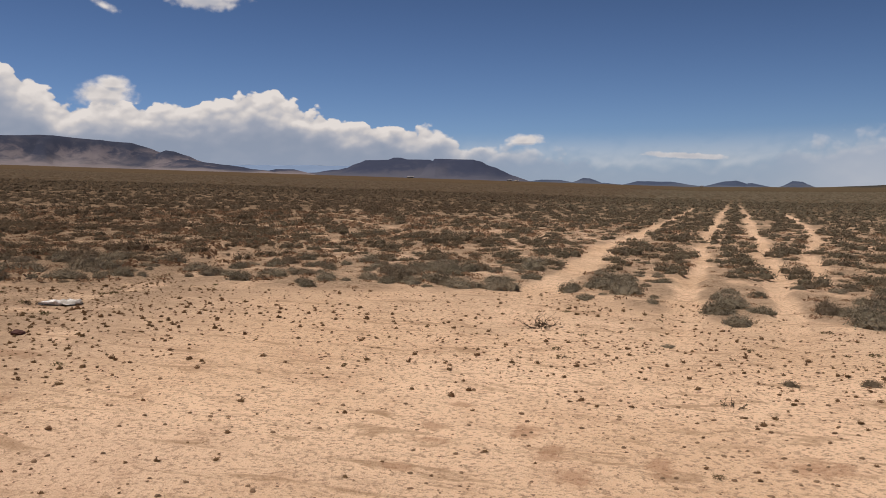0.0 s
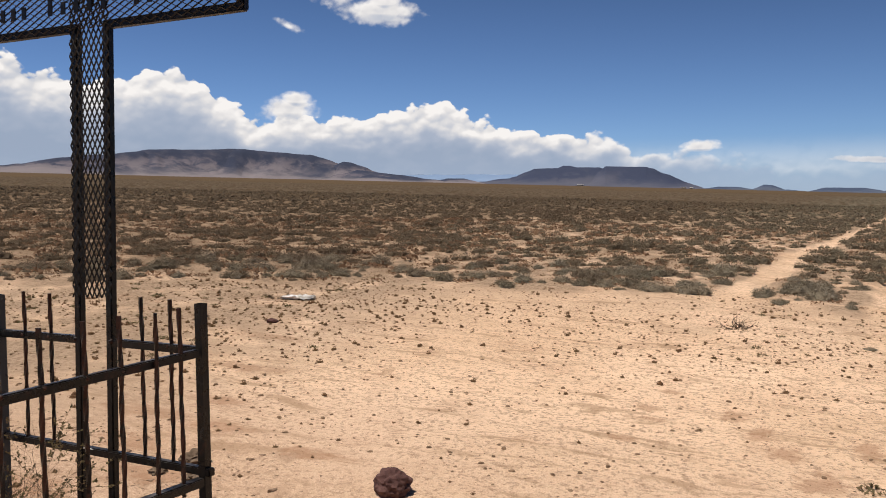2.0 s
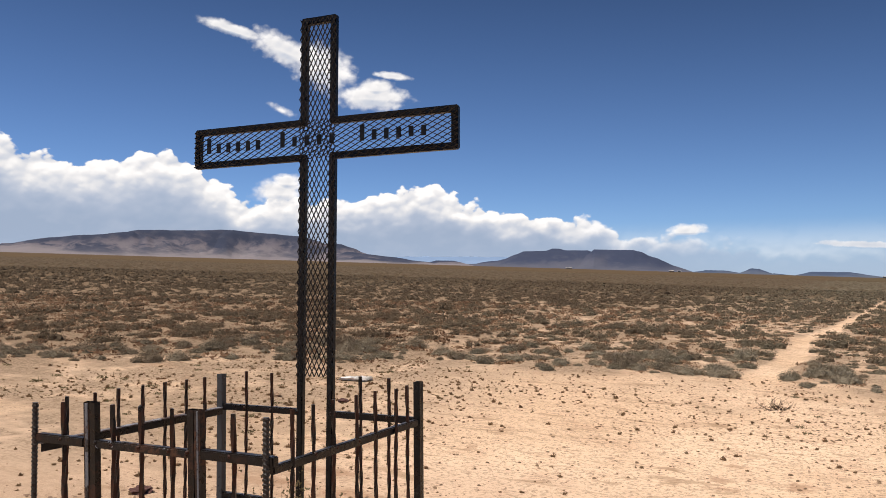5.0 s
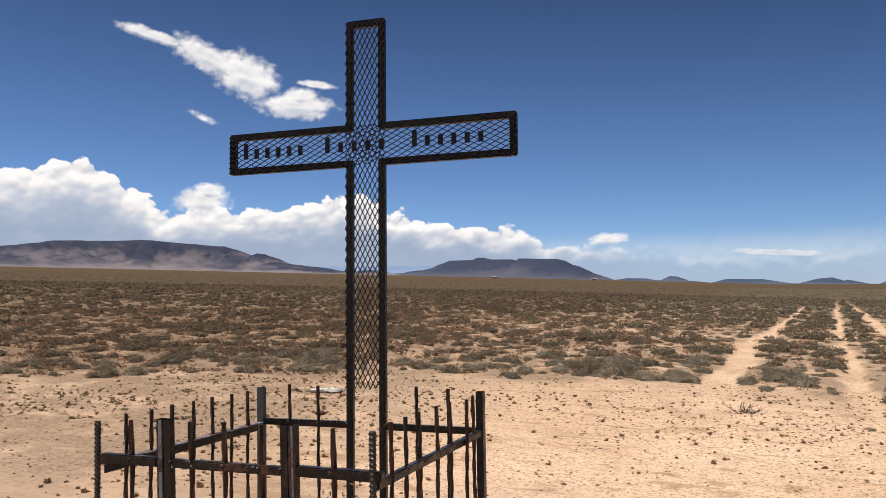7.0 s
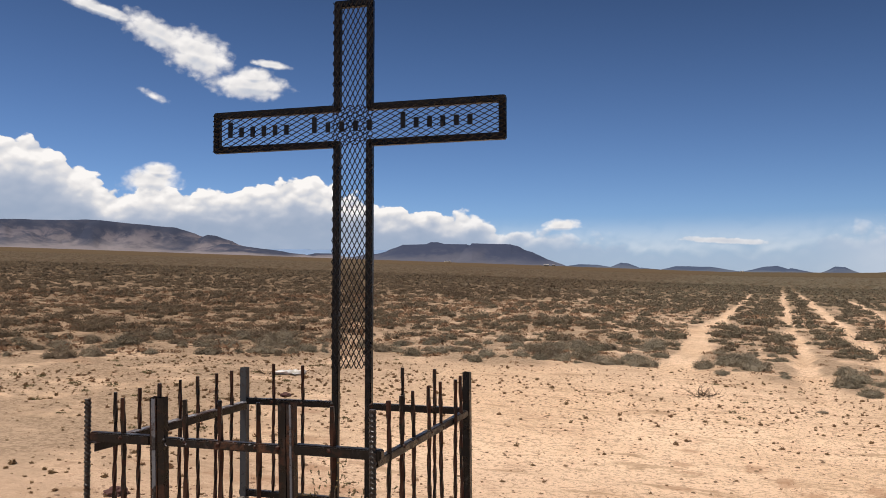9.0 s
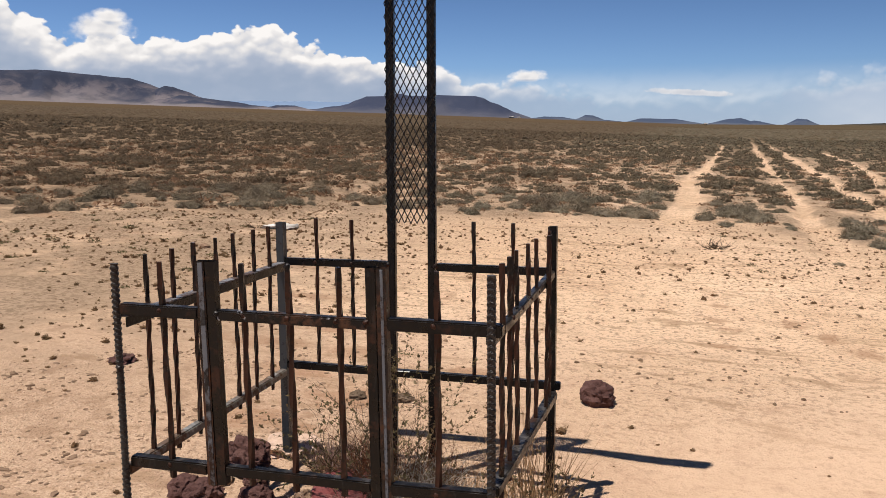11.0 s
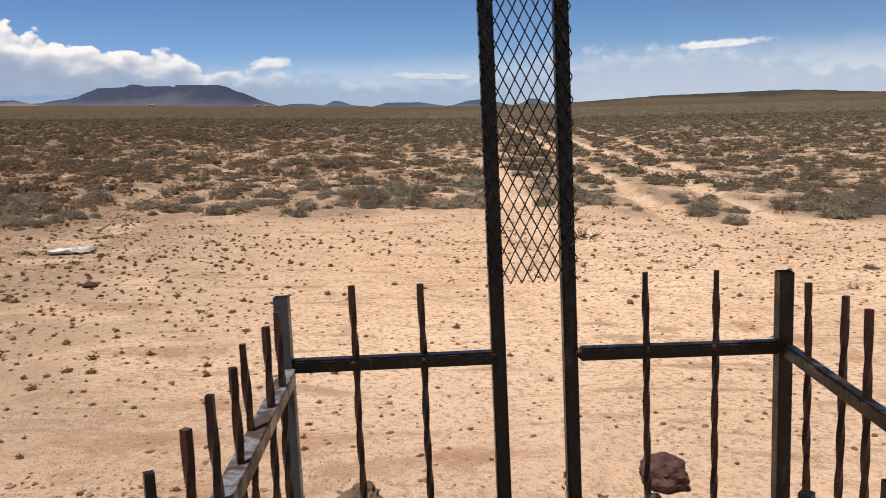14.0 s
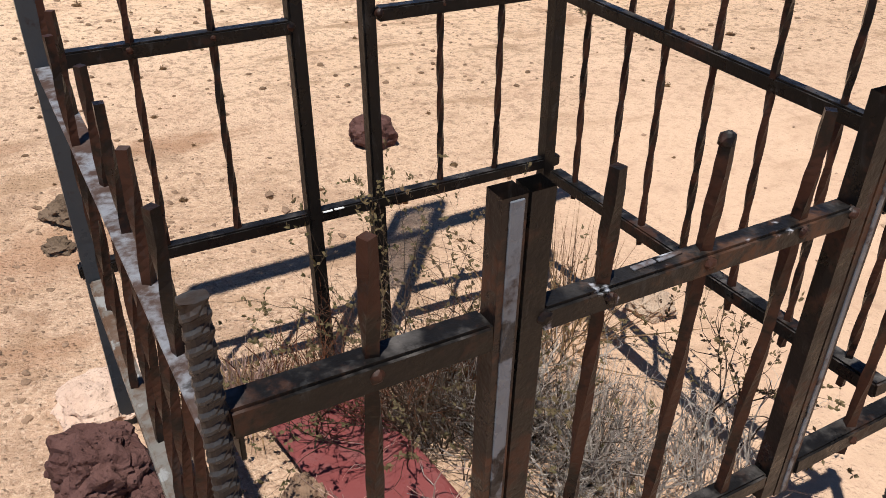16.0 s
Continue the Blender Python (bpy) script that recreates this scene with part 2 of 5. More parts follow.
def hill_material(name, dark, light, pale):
    """Dark cloud-shaded slopes with sunlit patches painted in, and a pale fan of debris at the foot."""
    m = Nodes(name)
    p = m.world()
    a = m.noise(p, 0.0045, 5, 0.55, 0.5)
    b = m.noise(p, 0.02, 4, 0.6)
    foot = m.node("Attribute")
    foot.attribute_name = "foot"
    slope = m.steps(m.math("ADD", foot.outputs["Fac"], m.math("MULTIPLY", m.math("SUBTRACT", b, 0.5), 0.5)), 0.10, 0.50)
    # patches painted lighter, as if sun fell between cloud shadows
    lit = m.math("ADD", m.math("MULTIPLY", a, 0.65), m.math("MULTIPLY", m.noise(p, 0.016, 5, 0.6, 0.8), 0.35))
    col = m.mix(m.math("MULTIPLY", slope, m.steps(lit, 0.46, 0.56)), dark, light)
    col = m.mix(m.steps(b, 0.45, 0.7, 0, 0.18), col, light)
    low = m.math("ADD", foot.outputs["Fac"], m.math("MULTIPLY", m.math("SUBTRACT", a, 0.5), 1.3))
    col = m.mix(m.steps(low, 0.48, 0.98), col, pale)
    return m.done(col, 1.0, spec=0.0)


GROUND = ground_material()
PLASTER = rock_material("pale_plaster", (0.34, 0.30, 0.27), (0.30, 0.26, 0.235), (0.24, 0.21, 0.19))
TIN = rock_material("tin_roof", (0.36, 0.33, 0.31), (0.30, 0.28, 0.27), (0.25, 0.22, 0.2))
SHRUB = leaf_material("shrub_leaves", (0.138, 0.116, 0.080), (0.295, 0.254, 0.186), (0.212, 0.158, 0.110), False, 0.30)
SHRUBS = leaf_material("shrub_field_leaves", (0.113, 0.093, 0.062), (0.212, 0.178, 0.125), (0.172, 0.118, 0.078), True, 0.40)
DRY = leaf_material("dead_growth", (0.33, 0.215, 0.135), (0.20, 0.122, 0.076), (0.25, 0.140, 0.085), True, 0.5)
STRAW = leaf_material("dry_straw", (0.42, 0.31, 0.17), (0.30, 0.20, 0.11), (0.34, 0.20, 0.11), True)
WEED = leaf_material("small_weeds", (0.150, 0.092, 0.048), (0.260, 0.168, 0.092), (0.215, 0.112, 0.064), True)
TWIG = leaf_material("dead_twigs", (0.56, 0.50, 0.44), (0.17, 0.135, 0.105), (0.46, 0.40, 0.345), True)
GREEN = leaf_material("small_green_leaves", (0.105, 0.096, 0.044), (0.22, 0.178, 0.096), (0.17, 0.108, 0.066), True)
RUSTY_TWIG = leaf_material("rust_coloured_twigs", (0.24, 0.105, 0.058), (0.14, 0.060, 0.036), (0.20, 0.095, 0.055), True)
PINK_TWIG = leaf_material("bleached_pink_twigs", (0.62, 0.44, 0.37), (0.38, 0.24, 0.19), (0.55, 0.42, 0.36), True)
DARK_TWIG = leaf_material("brown_twigs", (0.115, 0.078, 0.053), (0.048, 0.032, 0.022), (0.17, 0.122, 0.090), True)
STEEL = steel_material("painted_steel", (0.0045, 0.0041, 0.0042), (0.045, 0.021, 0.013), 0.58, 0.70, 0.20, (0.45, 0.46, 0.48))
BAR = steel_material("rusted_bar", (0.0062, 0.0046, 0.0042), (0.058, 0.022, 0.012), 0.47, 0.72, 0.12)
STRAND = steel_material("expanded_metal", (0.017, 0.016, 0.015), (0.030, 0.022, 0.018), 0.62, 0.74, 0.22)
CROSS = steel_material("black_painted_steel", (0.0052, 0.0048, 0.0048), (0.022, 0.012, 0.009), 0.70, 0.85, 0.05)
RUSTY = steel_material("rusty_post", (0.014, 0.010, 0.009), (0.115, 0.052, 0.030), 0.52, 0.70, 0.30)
BLUISH = steel_material("sunlit_bluish_steel", (0.042, 0.048, 0.055), (0.045, 0.026, 0.018), 0.60, 0.66, 0.30)
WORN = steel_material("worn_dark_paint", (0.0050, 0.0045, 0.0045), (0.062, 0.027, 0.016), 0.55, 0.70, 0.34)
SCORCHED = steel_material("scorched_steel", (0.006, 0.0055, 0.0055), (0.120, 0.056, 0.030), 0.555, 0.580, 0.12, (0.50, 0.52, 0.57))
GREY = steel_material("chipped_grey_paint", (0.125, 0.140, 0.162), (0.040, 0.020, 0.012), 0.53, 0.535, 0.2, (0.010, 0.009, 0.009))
FLANGE = steel_material("bare_steel_sky_sheen", (0.205, 0.212, 0.232), (0.085, 0.050, 0.038), 0.46, 0.60, 0.12, (0.025, 0.023, 0.023))
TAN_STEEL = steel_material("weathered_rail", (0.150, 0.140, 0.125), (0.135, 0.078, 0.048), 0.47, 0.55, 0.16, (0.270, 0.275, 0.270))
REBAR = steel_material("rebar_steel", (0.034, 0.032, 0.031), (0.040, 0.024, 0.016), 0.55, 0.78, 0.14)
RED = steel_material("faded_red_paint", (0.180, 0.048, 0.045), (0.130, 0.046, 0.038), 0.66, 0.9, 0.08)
CHALK = rock_material("white_paint_chip", (0.80, 0.79, 0.77), (0.72, 0.71, 0.69), (0.40, 0.37, 0.34))
LAVA = rock_material("red_lava_rock", (0.082, 0.039, 0.033), (0.125, 0.064, 0.054), (0.042, 0.020, 0.017))
CLOD = rock_material("earth_clod", (0.20, 0.126, 0.080), (0.30, 0.195, 0.128), (0.12, 0.072, 0.046))
LOAM = rock_material("dark_earth_clod", (0.115, 0.078, 0.050), (0.175, 0.122, 0.082), (0.070, 0.044, 0.030))
PALE = rock_material("pale_stone", (0.40, 0.29, 0.205), (0.46, 0.35, 0.26), (0.28, 0.195, 0.135))
PINKISH = rock_material("pale_pink_stone", (0.58, 0.41, 0.31), (0.66, 0.48, 0.37), (0.40, 0.26, 0.18))
PEBBLE = rock_material("pebbles", (0.27, 0.17, 0.112), (0.42, 0.285, 0.19), (0.16, 0.095, 0.064))
CRUMB = rock_material("brown_grit", (0.17, 0.106, 0.064), (0.27, 0.172, 0.106), (0.105, 0.062, 0.040))
PAPER = rock_material("sun_bleached_cloth", (0.86, 0.83, 0.79), (0.46, 0.42, 0.375), (0.12, 0.095, 0.08))
# distance haze is mixed into these hill colours, bluer and paler further off
HILL_NEAR = hill_material("cloud_shaded_mesa", (0.042, 0.049, 0.075), (0.135, 0.120, 0.136), (0.185, 0.163, 0.170))
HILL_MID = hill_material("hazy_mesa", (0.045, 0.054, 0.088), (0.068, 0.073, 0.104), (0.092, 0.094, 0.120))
HILL_FAR = hill_material("haze_blue_hills", (0.055, 0.072, 0.115), (0.075, 0.090, 0.130), (0.09, 0.105, 0.14))
HILL_PALE = hill_material("haze_pale_range", (0.17, 0.24, 0.36), (0.19, 0.26, 0.38), (0.20, 0.27, 0.39))
HILL_SCRUB = hill_material("scrubby_rise", (0.045, 0.042, 0.038), (0.07, 0.06, 0.046), (0.10, 0.078, 0.05))


# ---- mesh helpers ----
def link_mesh(name, verts, faces, material, parent=None, label="", smooth=False):
    me = bpy.data.meshes.new(name)
    verts, faces = np.asarray(verts, np.float32), np.asarray(faces, np.int32)
    k = faces.shape[1]
    me.vertices.add(len(verts))
    me.vertices.foreach_set("co", verts.ravel())
    me.loops.add(faces.size)
    me.loops.foreach_set("vertex_index", faces.ravel())
    me.polygons.add(len(faces))
    me.polygons.foreach_set("loop_start", np.arange(0, faces.size, k, dtype=np.int32))
    me.polygons.foreach_set("use_smooth", np.full(len(faces), smooth))
    me.update(calc_edges=True)
    me.materials.append(material)
    ob = new(name, me)
    ob.parent = parent
    return tagged(ob, label)


def part(name, bm, material, parent=None, label="", smooth=False):
    me = bpy.data.meshes.new(name)
    for f in bm.faces:
        f.smooth = smooth
    bm.to_mesh(me)
    bm.free()
    me.materials.append(material)
    ob = new(name, me)
    ob.parent = parent
    return tagged(ob, label)


def beam(p, q, w, h=None, bevel=0.004, roll=0.0):
    """A bevelled bar from p to q, w wide and h deep."""
    p, q, h = Vector(p), Vector(q), h or w
    bm = bmesh.new()
    bmesh.ops.create_cube(bm, size=1)
    bmesh.ops.scale(bm, vec=(w, h, (q - p).length), verts=bm.verts)
    if bevel:
        bmesh.ops.bevel(bm, geom=list(bm.edges), offset=bevel, segments=2 if bevel > 0.002 else 1, affect="EDGES")
    turn = (q - p).to_track_quat("Z", "Y").to_matrix().to_4x4()
    bm.transform(Matrix.Translation((p + q) / 2) @ turn @ Matrix.Rotation(roll, 4, "Z"))
    return bm


def tube(p, q, w, wall=0.003):
    """An upright square tube, open at the top."""
    bm = beam(p, q, w, bevel=0)
    top = max(bm.faces, key=lambda f: f.calc_center_median().z)
    inner = bmesh.ops.inset_region(bm, faces=[top], thickness=wall)
    bmesh.ops.translate(bm, vec=(0, 0, -0.05), verts=top.verts)
    return bm


def value_noise(x, y, seed=0):
    """Smooth noise from 0 to 1 on arrays."""
    xi, yi = np.floor(x).astype(np.int64), np.floor(y).astype(np.int64)
    fx, fy = x - xi, y - yi
    fx, fy = fx * fx * (3 - 2 * fx), fy * fy * (3 - 2 * fy)

    def at(i, j):
        n = (i * 374761393 + j * 668265263 + seed * 974634) & 0x7FFFFFFF
        n = ((n ^ (n >> 13)) * 1274126177) & 0x7FFFFFFF
        return ((n ^ (n >> 16)) & 0xFFFF) / 65535.0

    return (at(xi, yi) * (1 - fx) + at(xi + 1, yi) * fx) * (1 - fy) + (at(xi, yi + 1) * (1 - fx) + at(xi + 1, yi + 1) * fx) * fy


# ---- the lie of the land ----
def smooth_pos(v, w):
    return w * np.logaddexp(0, np.asarray(v, float) / w)


def track_mask(x, y):
    """1 in the wheel tracks that lead off across the plain."""
    x, y = np.asarray(x, float), np.asarray(y, float)
    wob = 0.10 * (value_noise(x * 0, y * 0.45, 5) - 0.5) * 2
    ruts = ((np.interp(y, (8, 20, 26, 36, 60), (-1.9, -1.80, -1.25, -0.72, 0.36)), np.clip(0.30 - 0.009 * (y - 9), 0.12, 0.3), 8, 62),
            (np.interp(y, (8, 12, 16, 26, 44, 75, 140), (-0.1, -0.02, 0.12, 0.64, 1.52, 3.35, 7.0)), 0.165, 8, 130),
            (np.interp(y, (8, 11.6, 15, 22, 40, 76, 140), (1.0, 1.18, 1.40, 1.75, 2.64, 4.35, 7.6)), 0.165, 8, 130),
            (np.interp(y, (9, 10.3, 12, 14, 18.5, 24), (-6.9, -7.2, -7.5, -7.75, -7.9, -8.1)), 0.13, 9, 25),
            (np.interp(y, (14, 21.7, 28, 43, 55), (1.9, 2.78, 3.80, 4.95, 5.5)), 0.15, 14, 56))
    m = np.zeros_like(x)
    ragged = 0.5 + 1.0 * value_noise(x * 1.9, y * 1.9, 8)
    for c, w, begin, far in ruts:
        ok = (y > begin) & (y < far)
        faint = np.clip((110 - y) / 70, 0.25, 1)
        m = np.maximum(m, np.where(ok, np.clip(1.6 - np.abs(x - c - wob) / (w * ragged) * 1.1, 0, 1) * faint, 0))
    return m


def edge_y(x):
    """Where the scrub begins."""
    return np.interp(x, (-60, -30, -14, -10.5, -9, -7.2, -6, -4.6, -2.7, -1.2, -0.6, 0.4, 1.2, 1.9, 3, 6, 12, 40),
                     (-40, -12, 2.2, 7.2, 8.1, 9.3, 10.0, 10.3, 10.9, 11.1, 10.1, 9.8, 10.6, 9.8, 9.5, 10.2, 11.5, 16))


def scrub_mask(x, y):
    """0 on the bare ground, 1 in the scrub."""
    x, y = np.asarray(x, float), np.asarray(y, float)
    e = edge_y(x) + 0.8 * (value_noise(x * 0.9, y * 0.9, 3) - 0.5)
    return np.clip((y - e) / 0.7 + 0.5, 0, 1) * (1 - track_mask(x, y))


def land(x, y):
    x, y = np.asarray(x, float), np.asarray(y, float)
    z = -0.055 - 0.0456 * x + 0.0098 * y + 0.006 * y * np.exp(-(y / 40) ** 2) - 0.045 * np.exp(-((y - 5) / 2.2) ** 2)
    z = z + 0.030 * smooth_pos(x - 6, 3)
    return z + 0.05 * np.exp(-(((x + 2.8) / 0.9) ** 2 + ((y - 0.85) / 0.9) ** 2))


def ground_z(x, y):
    x, y = np.asarray(x, float), np.asarray(y, float)
    near = np.exp(-((x + 2) ** 2 + (y - 5) ** 2) / 30.0 ** 2)
    rough = 0.030 * (value_noise(x * 0.7, y * 0.7, 1) - 0.5) + 0.022 * (value_noise(x * 2.3, y * 2.3, 2) - 0.5)
    rough = rough + 0.012 * (value_noise(x * 6.5, y * 6.5, 4) - 0.5)
    humps = 0.07 * scrub_mask(x, y) * value_noise(x * 1.4, y * 1.4, 6)
    return land(x, y) + near * (rough + humps) - 0.03 * track_mask(x, y) * near


def graded(lo, hi, step, far_lo, far_hi, grow=1.13):
    core = list(np.arange(lo, hi + step / 2, step))
    s, v = step, core[-1]
    while v < far_hi:
        s *= grow
        v += s
        core.append(min(v, far_hi))
    s, v = step, core[0]
    while v > far_lo:
        s *= grow
        v -= s
        core.insert(0, max(v, far_lo))
    return np.array(core)


def build_ground():
    gx, gy = graded(-11, 5, 0.085, -4300, 4300), graded(-1.5, 12.5, 0.085, -900, 4400)
    X, Y = np.meshgrid(gx, gy)
    Z = ground_z(X, Y)
    nx, ny = len(gx), len(gy)
    i = np.arange(nx * ny).reshape(ny, nx)
    F = np.stack([i[:-1, :-1], i[:-1, 1:], i[1:, 1:], i[1:, :-1]], -1).reshape(-1, 4)
    ob = link_mesh("ground", np.stack([X, Y, Z], -1).reshape(-1, 3), F, GROUND, smooth=True)
    litter = np.maximum(scrub_mask(X, Y), 0.40 * np.clip((Y - edge_y(X)) / 3.0 + 1.0, 0, 1)) * (1 - track_mask(X, Y))
    litter = np.maximum(litter, 0.95 * np.clip((-X - 3.8) / 2.6, 0, 1) * np.clip((Y - 1.0) / 2.0, 0, 1))
    litter = np.maximum(litter, 0.32 * track_mask(X, Y) * value_noise(X * 2.2, Y * 1.1, 12))
    for name, values in (("litter", litter), ("scrub", np.clip((np.hypot(X, Y) - 24) / 60, 0, 0.94) * scrub_mask(X, Y))):
        at = ob.data.attributes.new(name, "FLOAT", "POINT")
        at.data.foreach_set("value", values.ravel().astype(np.float32))
    return tagged(ob, "pale tan sandy desert ground with grit and faint tyre streaks", "ground", kind="structure")


build_ground()


# ---- far hills ----
def hill(name, label, left, brow, edge, right, elev, fall, dist, material, rough=0.05, seed=0, power=1.25):
    """A mesa or butte: the bearings of its two feet and of its rim's two ends, and the rim's height at its ends, in degrees as seen from the origin."""
    na, nd = 150, 24
    A, D = np.meshgrid(np.linspace(left, right, na), np.linspace(0, 1, nd))
    jag = (value_noise(A * 2.1, A * 0 + seed, seed) - 0.5) * 0.10 * abs(left - right) * 0.3
    rise = np.clip((left - A + jag) / max(left - brow, 1e-3), 0, 1)
    drop = np.clip((A + jag - right) / max(edge - right, 1e-3), 0, 1)
    side = np.minimum(rise, drop) ** power
    # spurs and gullies run down from the rim
    spur = value_noise(A * 0.75 + seed * 3.1 + D * 0.9, D * 1.3, seed + 9)
    fine = value_noise(A * 1.9 + seed - D * 1.4, D * 2.6, seed + 5)
    front = np.clip(D / 0.62 - (0.24 * spur + 0.10 * fine) * np.sin(np.clip(D / 0.62, 0, 1) * np.pi), 0, 1) ** 1.15
    prof = side * front
    prof = prof + rough * (value_noise(A * 1.7, D * 3 + seed, seed + 3) - 0.5) * prof
    R = dist * (0.94 + 0.10 * D)
    X, Y = -np.sin(np.radians(A)) * R, np.cos(np.radians(A)) * R
    floor = land(X, Y) - 2.0
    rim = elev + (fall - elev) * np.clip((brow - A) / max(brow - edge, 1e-3), 0, 1)
    Z = floor + (1.5 + np.tan(np.radians(rim)) * dist - floor) * prof
    i = np.arange(na * nd).reshape(nd, na)
    F = np.stack([i[:-1, :-1], i[:-1, 1:], i[1:, 1:], i[1:, :-1]], -1).reshape(-1, 4)
    ob = link_mesh(name, np.stack([X, Y, Z], -1).reshape(-1, 3), F, material, smooth=True)
    at = ob.data.attributes.new("foot", "FLOAT", "POINT")
    at.data.foreach_set("value", (1 - prof).ravel().astype(np.float32))
    return tagged(ob, label, name, kind="structure")


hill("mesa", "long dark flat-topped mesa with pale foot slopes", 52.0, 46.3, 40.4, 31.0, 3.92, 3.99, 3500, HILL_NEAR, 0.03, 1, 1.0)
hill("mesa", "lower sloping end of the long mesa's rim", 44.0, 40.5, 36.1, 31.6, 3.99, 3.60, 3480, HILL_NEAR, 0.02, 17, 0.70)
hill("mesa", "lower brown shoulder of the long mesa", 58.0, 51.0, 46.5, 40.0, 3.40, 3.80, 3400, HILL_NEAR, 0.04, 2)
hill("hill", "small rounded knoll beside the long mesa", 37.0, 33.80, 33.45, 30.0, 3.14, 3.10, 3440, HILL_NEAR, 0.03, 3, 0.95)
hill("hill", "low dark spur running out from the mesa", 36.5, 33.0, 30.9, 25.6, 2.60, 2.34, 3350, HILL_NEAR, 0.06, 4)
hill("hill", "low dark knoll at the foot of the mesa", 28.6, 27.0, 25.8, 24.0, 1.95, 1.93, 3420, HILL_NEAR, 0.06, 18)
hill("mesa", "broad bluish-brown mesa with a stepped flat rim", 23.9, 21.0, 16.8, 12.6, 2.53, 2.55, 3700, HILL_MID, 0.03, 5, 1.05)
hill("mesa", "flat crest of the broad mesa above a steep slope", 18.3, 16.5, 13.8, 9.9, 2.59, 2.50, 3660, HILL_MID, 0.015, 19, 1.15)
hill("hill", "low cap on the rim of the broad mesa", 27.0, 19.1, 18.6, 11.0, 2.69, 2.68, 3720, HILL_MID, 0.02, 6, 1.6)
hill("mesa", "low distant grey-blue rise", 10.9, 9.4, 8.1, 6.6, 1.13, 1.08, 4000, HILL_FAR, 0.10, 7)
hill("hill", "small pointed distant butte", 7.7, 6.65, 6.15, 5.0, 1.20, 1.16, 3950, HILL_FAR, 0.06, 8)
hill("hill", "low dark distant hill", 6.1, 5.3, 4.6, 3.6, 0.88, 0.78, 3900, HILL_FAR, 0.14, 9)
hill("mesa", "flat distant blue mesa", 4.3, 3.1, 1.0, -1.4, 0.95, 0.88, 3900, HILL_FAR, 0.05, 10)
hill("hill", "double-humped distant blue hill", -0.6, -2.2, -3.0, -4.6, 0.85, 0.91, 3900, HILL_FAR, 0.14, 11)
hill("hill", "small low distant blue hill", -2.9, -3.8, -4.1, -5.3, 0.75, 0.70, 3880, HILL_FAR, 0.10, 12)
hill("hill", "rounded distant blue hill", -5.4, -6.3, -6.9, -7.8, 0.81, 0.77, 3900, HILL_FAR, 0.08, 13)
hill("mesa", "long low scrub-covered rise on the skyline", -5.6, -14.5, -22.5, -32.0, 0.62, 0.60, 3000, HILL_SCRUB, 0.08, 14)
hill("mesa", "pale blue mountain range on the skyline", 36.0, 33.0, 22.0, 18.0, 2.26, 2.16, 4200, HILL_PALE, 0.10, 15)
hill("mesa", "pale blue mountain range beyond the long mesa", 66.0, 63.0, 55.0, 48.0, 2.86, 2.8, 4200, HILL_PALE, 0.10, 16)


